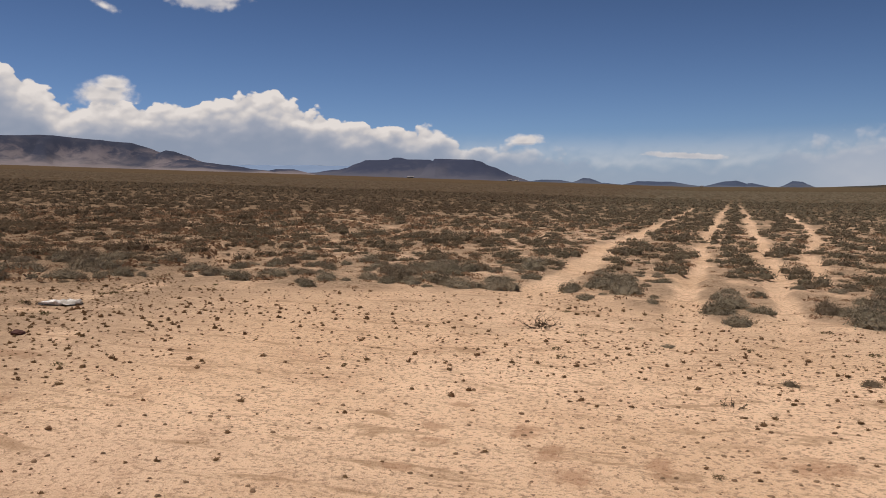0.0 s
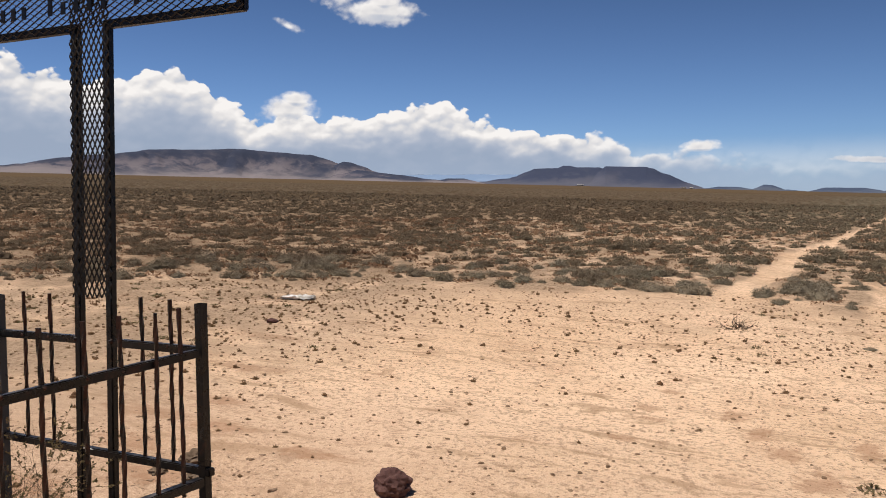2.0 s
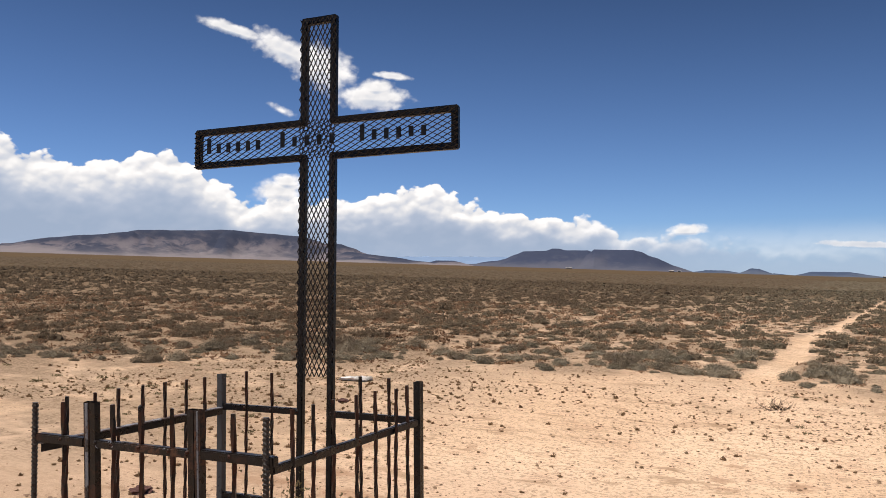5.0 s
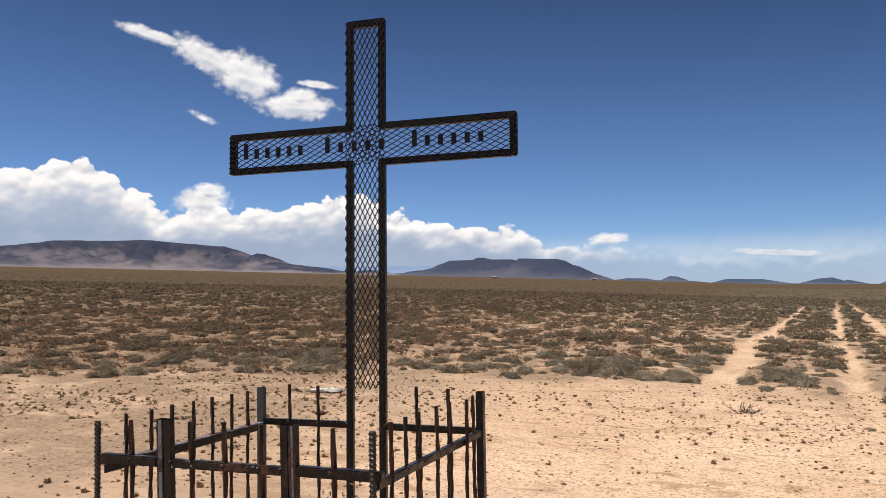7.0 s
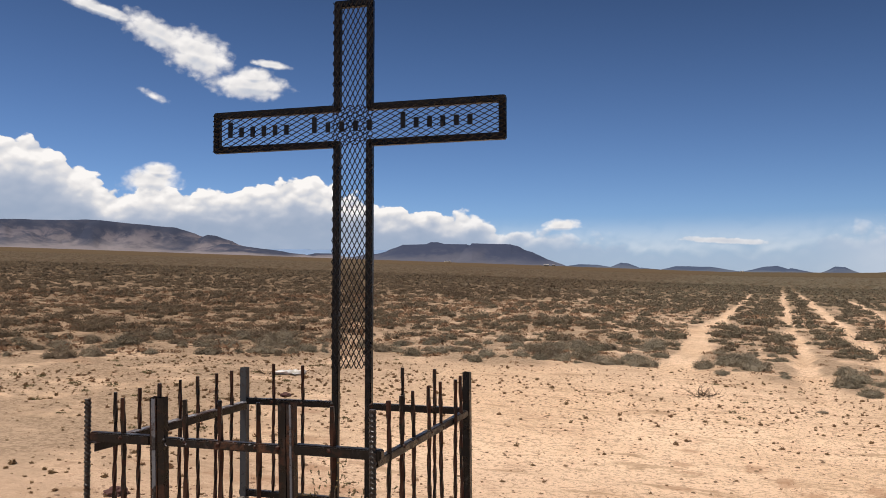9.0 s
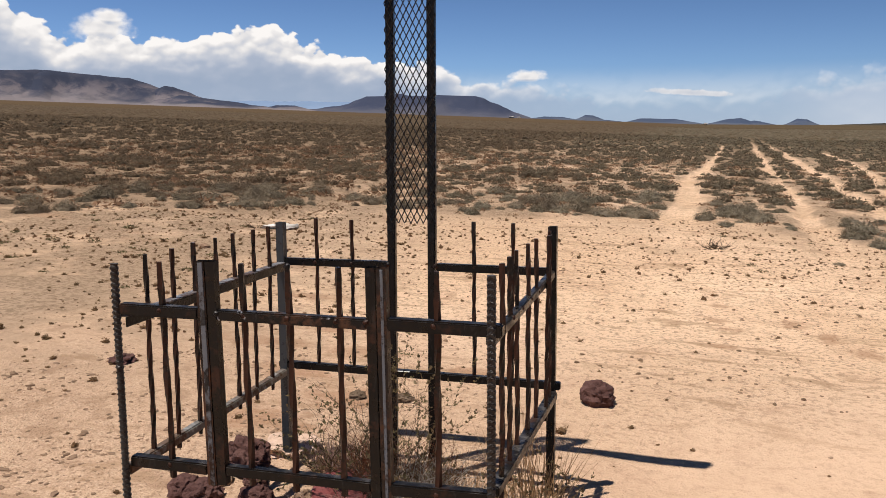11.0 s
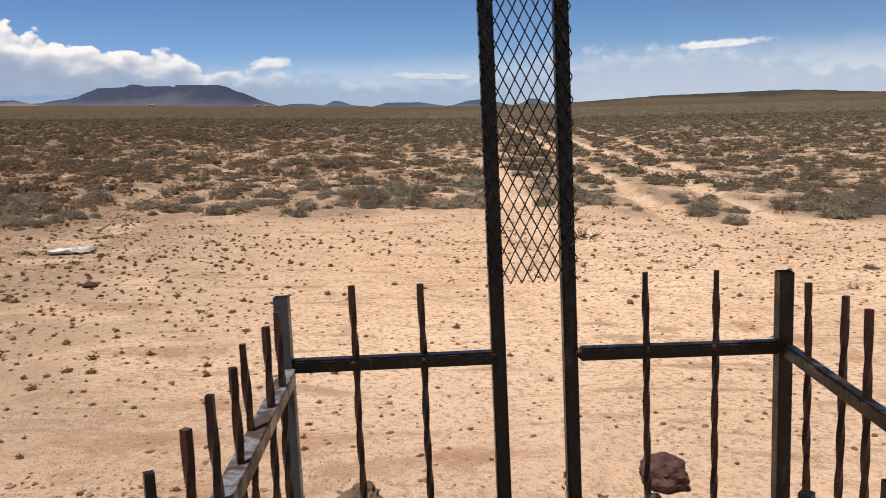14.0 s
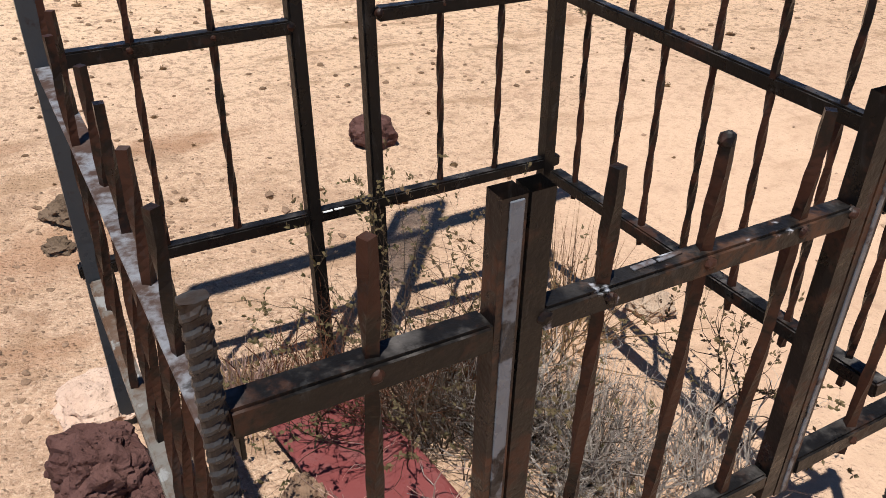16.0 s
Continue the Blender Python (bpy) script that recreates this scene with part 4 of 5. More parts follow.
def blades(n, radius, height, length, width, spread=1.0, flop=0.0, base=0.6):
    """Loose leaves of a low dome-shaped plant: n triangles."""
    a = rng.uniform(0, 2 * np.pi, n)
    r = np.sqrt(rng.uniform(0, 1, n)) * radius * base * 1.25
    dome = np.sqrt(np.clip(1 - (r / radius) ** 2, 0.05, 1))
    z = rng.uniform(0.0, 0.85, n) ** 0.7 * height * dome
    p = np.stack([np.cos(a) * r, np.sin(a) * r, z], -1)
    out = a + rng.normal(0, 0.7, n)
    tilt = np.clip(r / radius * spread + rng.normal(0, 0.35, n) + flop, -0.5, 1.75)
    d = np.stack([np.cos(out) * np.sin(tilt), np.sin(out) * np.sin(tilt), np.cos(tilt)], -1)
    L = length * rng.uniform(0.6, 1.3, n)[:, None]
    side = np.cross(d, rng.normal(0, 1, (n, 3)))
    side /= np.linalg.norm(side, axis=1)[:, None] + 1e-9
    w = width * rng.uniform(0.6, 1.3, n)[:, None]
    return np.stack([p - side * w / 2, p + side * w / 2, p + d * L], 1)


def puff(n, radius, height, length, width, loose=0.6, up=0.25):
    """Short leaves over a rounded, gappy mound: n triangles."""
    v = rng.normal(0, 1, (n, 3))
    v[:, 2] = np.abs(v[:, 2]) * 0.9
    v /= np.linalg.norm(v, axis=1)[:, None]
    lump = 0.75 + 0.35 * np.sin(v[:, 0] * 4 + v[:, 1] * 3 + rng.uniform(0, 6)) * np.sin(v[:, 1] * 5 + rng.uniform(0, 6))
    f = rng.uniform(0.25, 1, n) ** 0.45 * lump
    p = v * f[:, None] * np.array((radius, radius, height))
    d = v + rng.normal(0, loose, (n, 3)) + np.array((0, 0, up))
    d /= np.linalg.norm(d, axis=1)[:, None]
    side = np.cross(d, rng.normal(0, 1, (n, 3)))
    side /= np.linalg.norm(side, axis=1)[:, None] + 1e-9
    L, w = length * rng.uniform(0.5, 1.4, n)[:, None], width * rng.uniform(0.6, 1.3, n)[:, None]
    return np.stack([p - side * w / 2, p + side * w / 2, p + d * L], 1)


def mound(n, radius, height, size, ruffle=0.55):
    """A rounded bush of small overlapping leaves that lie along its outline: n triangles."""
    v = rng.normal(0, 1, (n, 3))
    v[:, 2] = np.abs(v[:, 2])
    v /= np.linalg.norm(v, axis=1)[:, None]
    ph = rng.uniform(0, 6, 4)
    lump = 0.80 + 0.28 * np.sin(v[:, 0] * 4.5 + ph[0]) * np.sin(v[:, 1] * 4.5 + ph[1]) + 0.12 * np.sin(v[:, 0] * 9 + v[:, 2] * 8 + ph[2])
    p = v * (lump * rng.uniform(0.72, 1.05, n))[:, None] * np.array((radius, radius, height))
    nrm = v + rng.normal(0, ruffle, (n, 3)) + np.array((0, 0, 0.6))
    nrm /= np.linalg.norm(nrm, axis=1)[:, None]
    a = np.cross(nrm, rng.normal(0, 1, (n, 3)))
    a /= np.linalg.norm(a, axis=1)[:, None] + 1e-9
    b = np.cross(nrm, a)
    L = size * rng.uniform(0.6, 1.4, n)[:, None]
    return np.stack([p - a * L * 0.5, p + a * L * 0.5, p + b * L], 1)


def dome(sides, rings, radius, height, lumpy=0.18):
    """The lumpy body of a low bush, closed above."""
    ph = rng.uniform(0, 6, 3)

    def at(a, e):
        f = 1 + lumpy * math.sin(a * 2 + ph[0]) + lumpy * math.sin(a * 3 + e * 5 + ph[1])
        return (math.cos(a) * math.cos(e) * radius * f, math.sin(a) * math.cos(e) * radius * f, math.sin(e) * height * (1 + lumpy * math.sin(a + ph[2]) * math.cos(e)))

    T = []
    for r in range(rings):
        e0, e1 = math.pi / 2 * r / rings, math.pi / 2 * (r + 1) / rings
        for k in range(sides):
            a0, a1 = 2 * math.pi * (k + 0.5 * r) / sides, 2 * math.pi * (k + 1 + 0.5 * r) / sides
            am, an = 2 * math.pi * (k + 0.5 + 0.5 * r) / sides, 2 * math.pi * (k + 1.5 + 0.5 * r) / sides
            T.append((at(a0, e0), at(a1, e0), at(am, e1)))
            if r < rings - 1:
                T.append((at(a1, e0), at(an, e1), at(am, e1)))
    return np.array(T)


def scatter_mesh(name, templates, xs, ys, sizes, material, label, category, sink=0.0):
    """One mesh of many plants: templates turned, scaled and set on the ground."""
    tris = []
    zs = ground_z(xs, ys) - sink
    pick = rng.integers(0, len(templates), len(xs))
    turn = rng.uniform(0, 2 * np.pi, len(xs))
    tall = rng.uniform(0.75, 1.25, len(xs))
    for k, tpl in enumerate(templates):
        i = np.nonzero(pick == k)[0]
        if not len(i):
            continue
        c, s = np.cos(turn[i])[:, None, None], np.sin(turn[i])[:, None, None]
        sz = sizes[i][:, None, None]
        T = tpl[None]
        X = (T[..., 0] * c - T[..., 1] * s) * sz + xs[i][:, None, None]
        Y = (T[..., 0] * s + T[..., 1] * c) * sz + ys[i][:, None, None]
        Z = T[..., 2] * sz * tall[i][:, None, None] + zs[i][:, None, None]
        tris.append(np.stack([X, Y, Z], -1).reshape(-1, 3))
    V = np.concatenate(tris)
    F = np.arange(len(V)).reshape(-1, 3)
    return tagged(link_mesh(name, V, F, material), label, category, kind="stuff")


def spread_points(x0, x1, y0, y1, step, jitter=0.48):
    gx, gy = np.meshgrid(np.arange(x0, x1, step), np.arange(y0, y1, step))
    n = gx.size
    return gx.ravel() + rng.uniform(-jitter, jitter, n) * step, gy.ravel() + rng.uniform(-jitter, jitter, n) * step


def in_view(x, y, lo=-47.0, hi=64.0):
    """The sector of the plain that lies before the fence."""
    az = np.degrees(np.arctan2(-(x + 1.0), y + 2.5))
    return (az > lo) & (az < hi)


def field(r0, r1, step, extent, patchy=0.36):
    x, y = spread_points(-extent[0], extent[1], -6, extent[2], step)
    r = np.hypot(x + 1.5, y)
    cover = value_noise(x * 0.36, y * 0.36, 21) * 0.26 + value_noise(x * 1.0, y * 1.0, 22) * 0.30 + rng.uniform(0, 1, len(x)) * 0.44
    ok = (r >= r0) & (r < r1) & in_view(x, y) & (scrub_mask(x, y) > 0.75) & (cover > patchy) & (track_mask(x, y) < 0.05)
    return x[ok], y[ok]


def needles(n, radius, height, length, width, ragged=0.22):
    """Fine stems that stand out from a rounded, lumpy crown: n slim triangles."""
    v = rng.normal(0, 1, (n, 3))
    v[:, 2] = np.abs(v[:, 2]) * 0.85
    v /= np.linalg.norm(v, axis=1)[:, None]
    ph = rng.uniform(0, 6, 4)
    lump = 0.86 + 0.16 * np.sin(v[:, 0] * 5 + ph[0]) * np.sin(v[:, 1] * 5 + ph[1]) + 0.08 * np.sin(v[:, 0] * 11 + v[:, 2] * 9 + ph[2])
    p = v * (lump * rng.uniform(0.45, 1.0, n) ** 0.5)[:, None] * np.array((radius, radius, height))
    d = v * 0.55 + rng.normal(0, 0.75, (n, 3)) + np.array((0, 0, 0.12))
    d /= np.linalg.norm(d, axis=1)[:, None]
    side = np.cross(d, rng.normal(0, 1, (n, 3)))
    side /= np.linalg.norm(side, axis=1)[:, None] + 1e-9
    L, w = length * rng.uniform(0.4, 1.0 + ragged * 3, n)[:, None], width * rng.uniform(0.6, 1.4, n)[:, None]
    return np.stack([p - side * w / 2, p + side * w / 2, p + d * L], 1)


def shrub_mesh(k):
    """A grey-green desert shrub: twiggy, rounded, with gaps."""
    wide = 0.15 + 0.02 * (k % 3)
    T = [dome(9, 3, wide * 0.72, 0.075, 0.14), needles(800, wide, 0.125 + 0.02 * (k % 2), 0.026, 0.0055), mound(620, wide, 0.135 + 0.02 * (k % 2), 0.013, 0.40), blades(50, wide, 0.06, 0.12, 0.0035, 1.1)]
    for j in range(k % 3):
        a, far_out = j * 2.2 + k * 0.9, wide * 0.85
        T.append(np.concatenate([dome(7, 2, 0.06, 0.05, 0.14), needles(220, 0.085, 0.075 + 0.02 * (j % 2), 0.024, 0.0052), mound(170, 0.085, 0.08, 0.013, 0.40)]) + np.array([far_out * math.cos(a), far_out * math.sin(a), 0]))
    T = np.concatenate(T).reshape(-1, 3)
    me = bpy.data.meshes.new("shrub")
    F = np.arange(len(T)).reshape(-1, 3)
    me.from_pydata(T.tolist(), [], F.tolist())
    me.materials.append(SHRUB)
    return me


def build_shrubs():
    kinds = [shrub_mesh(k) for k in range(10)]
    x, y = field(0, 14.0, 0.40, (16, 8, 16), 0.37)
    sparse = (x < -0.6) | (value_noise(x * 1.1, y * 1.1, 27) > 0.32)
    x, y = x[sparse], y[sparse]
    order = np.argsort(np.hypot(x + 1.5, y))[:290]
    for i in order:
        size = float(np.clip(rng.lognormal(-0.17, 0.40), 0.42, 1.7)) * (1 + 0.20 * min(max((x[i] + 1) / 2.5, 0), 1))
        ob = new("shrub", random.choice(kinds))
        ob.matrix_basis = pose(float(x[i]), float(y[i]), float(ground_z(x[i], y[i])) - 0.012, 0, 0, random.uniform(0, 360)) @ Matrix.Diagonal((size, size * random.uniform(0.85, 1.15), size * random.uniform(0.75, 1.15), 1))
        tagged(ob, "low grey-green desert shrub on sandy ground" if size < 1.05 else "broad grey-green desert shrub on sandy ground", "shrub", "shrubs at the edge of the scrub")
    last = float(np.hypot(x[order[-1]] + 1.5, y[order[-1]])) if len(order) == 290 else 14.0
    near, mid, wide, far = [], [], [], []
    for k in range(9):
        spots = [np.array([0.11 * math.cos(j * 2.1 + k), 0.10 * math.sin(j * 2.1 + k), 0]) for j in range(3)]
        near.append(np.concatenate([T + p for j, p in enumerate(spots) for T in (dome(7, 2, 0.070, 0.060), needles(58, 0.115, 0.10 + 0.03 * ((j + k) % 2), 0.028, 0.010), mound(66, 0.115, 0.11 + 0.03 * ((j + k) % 2), 0.018, 0.40))]))
        mid.append(np.concatenate([T + p for p in spots[:2] for T in (dome(6, 2, 0.075, 0.060), needles(20, 0.125, 0.10, 0.042, 0.020), mound(30, 0.13, 0.115, 0.030, 0.42))]))
        wide.append(np.concatenate([dome(7, 2, 0.14, 0.08, 0.25), mound(15, 0.20, 0.13, 0.066, 0.45)]))
        far.append(dome(6, 1, 0.36, 0.11, 0.2))
    for tpl, r0, r1, step, ext, patchy, grow in ((near, last, 22, 0.43, (24, 20, 26), 0.37, 0.86), (mid, 22, 48, 0.56, (50, 42, 50), 0.355, 0.95),
                                                 (wide, 48, 100, 0.78, (102, 90, 102), 0.34, 1.05), (far, 100, 300, 1.6, (300, 240, 300), 0.34, 1.2)):
        x, y = field(r0, r1, step, ext, patchy)
        s = np.clip(rng.lognormal(0, 0.40, len(x)), 0.4, 2.0) * grow
        scatter_mesh("shrub_field", tpl, x, y, s, SHRUBS, "dense grey-green and brown desert scrub covering the plain", "scrub", 0.01)
    # low reddish-brown dead growth between the shrubs
    tuft = [np.concatenate([mound(22, 0.11, 0.035, 0.026, 0.5), puff(8, 0.12, 0.04, 0.03, 0.010, 1.2, 0.1)]) for k in range(6)]
    x, y = field(0, 32, 0.42, (34, 28, 36), 0.15)
    scatter_mesh("dead_growth", tuft, x, y, np.clip(rng.lognormal(0, 0.4, len(x)), 0.4, 2.2) * np.interp(x, (-8, -2), (1.35, 1.0)), DRY, "low straw-coloured and reddish dead growth between shrubs", "dry grass")


build_shrubs()


def build_weeds():
    weed = [np.concatenate([dome(6, 2, 0.014, 0.012, 0.2), mound(22, 0.019, 0.018, 0.009, 0.8), puff(12, 0.022, 0.020, 0.012, 0.006, 1.0, 0.3)]) for k in range(7)]
    flat = [np.concatenate([mound(40, 0.05, 0.014, 0.012, 0.8), blades(14, 0.05, 0.012, 0.025, 0.005, 1.5, 0.3)]) for k in range(5)]
    x, y = spread_points(-13, 6, 0.0, 11.5, 0.118, 0.5)
    clump = value_noise(x * 0.55, y * 0.55, 31) * 0.5 + value_noise(x * 1.9, y * 1.9, 32) * 0.5
    left = np.clip((-x - 3.2) / 2.5, 0, 1) * np.clip((y - 1.5) / 1.5, 0, 1)
    far = np.clip((y - 3.8) / 2.5, 0, 1)
    chance = np.clip((clump - 0.28) * 1.9, 0, 1) * (0.12 + 0.60 * far + 0.80 * left)
    ok = (rng.uniform(0, 1, len(x)) < chance) & (scrub_mask(x, y) < 0.6)
    ok &= ~((x > -3.5) & (x < -2.1) & (y > 0.1) & (y < 1.6))
    x, y = x[ok], y[ok]
    scatter_mesh("weeds", weed, x, y, np.clip(rng.lognormal(-0.40, 0.46, len(x)), 0.3, 1.7) * (1 + 0.12 * np.clip((-x - 3.5) / 3, 0, 1)), WEED, "tiny dark dry weeds dotted over the bare sand", "weeds")
    x, y = spread_points(-13, 6, 2.0, 11.5, 0.55, 0.5)
    green = value_noise(x * 0.5, y * 0.5, 35)
    ok = (rng.uniform(0, 1, len(x)) < np.clip((green - 0.45) * 1.5 + 0.55 * np.clip((-x - 4.5) / 2.5, 0, 1), 0, 1) * np.clip((y - 3) / 3, 0.1, 1)) & (scrub_mask(x, y) < 0.6)
    scatter_mesh("mat_plants", flat, x[ok], y[ok], rng.uniform(0.6, 1.9, ok.sum()), GREEN, "small flat olive mat plants on the bare sand", "weeds")


build_weeds()


def lone_shrubs():
    kinds = [o.data for o in scene.objects if o.name.startswith("shrub") and o.data and o.data.name.startswith("shrub") and "label" in o and o["label"].startswith("low")][:5]
    for x, y, size in ((0.79, 6.95, 0.42), (1.41, 7.16, 0.5), (-0.15, 8.28, 0.36), (1.9, 8.1, 0.7), (2.6, 7.4, 0.6), (-1.25, 10.9, 0.7), (0.55, 9.7, 1.25)):
        ob = new("shrub", random.choice(kinds))
        ob.matrix_basis = pose(x, y, float(ground_z(x, y)) - 0.008, 0, 0, random.uniform(0, 360)) @ Matrix.Diagonal((size, size, size * 0.85, 1))
        tagged(ob, "small grey-green shrub alone on bare sand", "shrub", "shrubs at the edge of the scrub")


lone_shrubs()


def farm_building(az, dist, length, height):
    """A pale ranch building, very far off."""
    top = new("ranch_building")
    x, y = -math.sin(radians(az)) * dist, math.cos(radians(az)) * dist
    z = float(land(x, y)) - 0.3
    part("wall", beam((x - length / 2, y, z + height / 2), (x + length / 2, y, z + height / 2), height, 6.0, 0.05), PLASTER, top)
    bm = bmesh.new()
    vs = [bm.verts.new(v) for v in ((-length / 2 - 0.5, -3.6, 0), (length / 2 + 0.5, -3.6, 0), (length / 2 + 0.5, 3.6, 0), (-length / 2 - 0.5, 3.6, 0), (-length / 2 - 0.5, 0, 1.8), (length / 2 + 0.5, 0, 1.8))]
    for f in ((0, 1, 5, 4), (2, 3, 4, 5), (0, 4, 3), (1, 2, 5), (0, 3, 2, 1)):
        bm.faces.new([vs[i] for i in f])
    bmesh.ops.translate(bm, vec=(x, y, z + height), verts=bm.verts)
    part("roof", bm, TIN, top)
    return tagged(top, "tiny pale ranch building far out on the plain", "building", "ranch buildings")


for az, dist, length, height in ((18.1, 2600, 20, 3.2), (11.5, 2500, 14, 3.4), (11.0, 2450, 9, 2.8), (-0.9, 2300, 9, 2.6)):
    farm_building(az, dist, length, height)


# ---- stones ----
def rock(name, x, y, r, material, label, category="rock", squash=0.75, seed=0, sub=4, sink=0.25, rough=0.35, group=""):
    bm = bmesh.new()
    bmesh.ops.create_icosphere(bm, subdivisions=sub, radius=1)
    off = Vector((seed * 3.7, seed * 1.3, seed * 2.1))
    for v in bm.verts:
        n = v.co.normalized()
        big = noise.noise(n * 1.3 + off)
        mid = noise.noise(n * 3.1 + off)
        cell = noise.voronoi(n * 2.0 + off)[0][0]
        fine = noise.noise(n * 9.0 + off)
        ds = noise.voronoi(n * 1.7 + off * 2)[0]
        crack = max(0.0, 0.10 - (ds[1] - ds[0])) * 1.2
        v.co = n * (1 + rough * (0.55 * big + 0.45 * mid + 0.75 * (cell - 0.4)) + 0.035 * fine - crack)
    bmesh.ops.scale(bm, vec=(r, r * 0.88, r * squash), verts=bm.verts)
    ob = part(name, bm, material, None, label, smooth=False)
    ob.matrix_basis = pose(x, y, float(ground_z(x, y)) + r * squash * (1 - sink * 2) * 0.8, 0, 0, seed * 57 % 360)
    return tagged(ob, label, category, group)


rock("rock", -2.20, 2.62, 0.098, LAVA, "rough dark red lava rock lying on the sand", squash=0.80, seed=2)
rock("rock", -3.475, 1.20, 0.098, LAVA, "large rough red lava rock against the fence", squash=0.92, seed=31, sub=5, sink=0.12)
rock("rock", -3.385, 1.10, 0.056, LAVA, "small rough red lava rock against the fence", squash=0.85, seed=5, sub=5)
rock("rock", -3.115, 0.955, 0.050, CLOD, "brown stone beside the red metal sheet", squash=0.8, seed=8)
rock("rock", -3.60, 0.93, 0.070, LAVA, "dark lava rock beside the fence", squash=0.75, seed=11)
rock("rock", -3.50, 0.90, 0.078, LAVA, "dark lava rock beside the fence", squash=0.75, seed=33)
rock("rock", -3.53, 1.07, 0.055, PALE, "grey-green stone under the lava rocks", squash=0.6, seed=37)
rock("rock", -3.295, 0.93, 0.066, LAVA, "dark red lava rock inside the fence", squash=0.75, seed=35)
rock("rock", -3.42, 1.46, 0.115, PINKISH, "broad pale pink stone beside the fence", squash=0.40, seed=13, rough=0.5)
rock("rock", -3.37, 1.55, 0.045, PALE, "small pale earthy stone beside the fence", squash=0.45, seed=14, rough=0.5)
rock("rock", -1.98, 1.20, 0.07, PALE, "pale grey stone on the sand", squash=0.6, seed=15)
rock("clod", -3.36, 2.47, 0.080, LOAM, "dark brown clod of broken earth", "clod", 0.55, 17, 4, 0.3, 0.7)
rock("clod", -3.42, 2.27, 0.045, LOAM, "small dark brown clod of broken earth", "clod", 0.5, 18, 4, 0.3, 0.7)
rock("clod", -3.18, 2.30, 0.055, LOAM, "brown clod of broken earth", "clod", 0.45, 19, 4, 0.3, 0.7)
rock("rock", -4.92, 2.34, 0.078, LAVA, "brown lava rock lying on the sand", "rock", 0.42, 21, 4, 0.3, 0.7)
rock("rock", -5.86, 6.28, 0.060, LAVA, "dark brown rock lying on the sand", "rock", 0.5, 23, 3)
rock("clod", -6.70, 6.15, 0.06, CLOD, "dark brown clod of earth", "clod", 0.5, 25, 3)


def build_pebbles():
    """Grit and small stones strewn on the sand."""
    bm = bmesh.new()
    bmesh.ops.create_icosphere(bm, subdivisions=1, radius=1)
    ball = np.array([[tuple(v.co) for v in f.verts] for f in bm.faces])
    bm.free()
    tpl = []
    for k in range(7):
        bend = 1 + 0.42 * np.sin(ball[..., :1] * 4.1 + k) * np.cos(ball[..., 1:2] * 3.7 + 2 * k) + 0.15 * np.sin(ball[..., 2:] * 5 + 3 * k)
        tpl.append(ball * bend * np.array((1, rng.uniform(0.6, 0.9), rng.uniform(0.30, 0.60))))
    x, y = spread_points(-9, 3, -0.2, 7, 0.11, 0.5)
    clump = value_noise(x * 1.2, y * 1.2, 41)
    ok = rng.uniform(0, 1, len(x)) < np.clip((clump - 0.35) * 1.1, 0.04, 1)
    x, y = x[ok], y[ok]
    scatter_mesh("pebbles", tpl, x, y, np.clip(rng.lognormal(math.log(0.0055), 0.55, len(x)), 0.003, 0.018), PEBBLE, "brown grit and small stones strewn on sand", "pebbles", 0.0)
    # grit further out, towards the scrub
    chips = [dome(5, 2, 1.0, rng.uniform(0.5, 0.8), 0.2) for k in range(8)]
    x, y = spread_points(-10, 5, 3, 11, 0.10, 0.5)
    ok = (rng.uniform(0, 1, len(x)) < np.clip((value_noise(x * 1.5, y * 1.5, 43) - 0.22) * 1.5, 0.10, 1)) & (scrub_mask(x, y) < 0.8)
    x, y = x[ok], y[ok]
    scatter_mesh("pebbles", chips, x, y, np.clip(rng.lognormal(math.log(0.0082), 0.5, len(x)), 0.004, 0.019), CRUMB, "brown grit and small stones strewn on sand", "pebbles", 0.0)
    # broken crumbs round the clods
    for cx, cy, n in ((-3.2, 2.35, 170), (-4.9, 2.4, 60), (-3.9, 1.6, 200), (-4.2, 2.6, 160), (-4.3, 1.0, 200), (-5.2, 1.9, 160)):
        xs, ys = rng.normal(cx, 0.28, n), rng.normal(cy, 0.20, n)
        scatter_mesh("pebbles", tpl, xs, ys, np.clip(rng.lognormal(math.log(0.0085), 0.5, n), 0.004, 0.024), CLOD, "crumbs of broken brown earth", "pebbles")


build_pebbles()


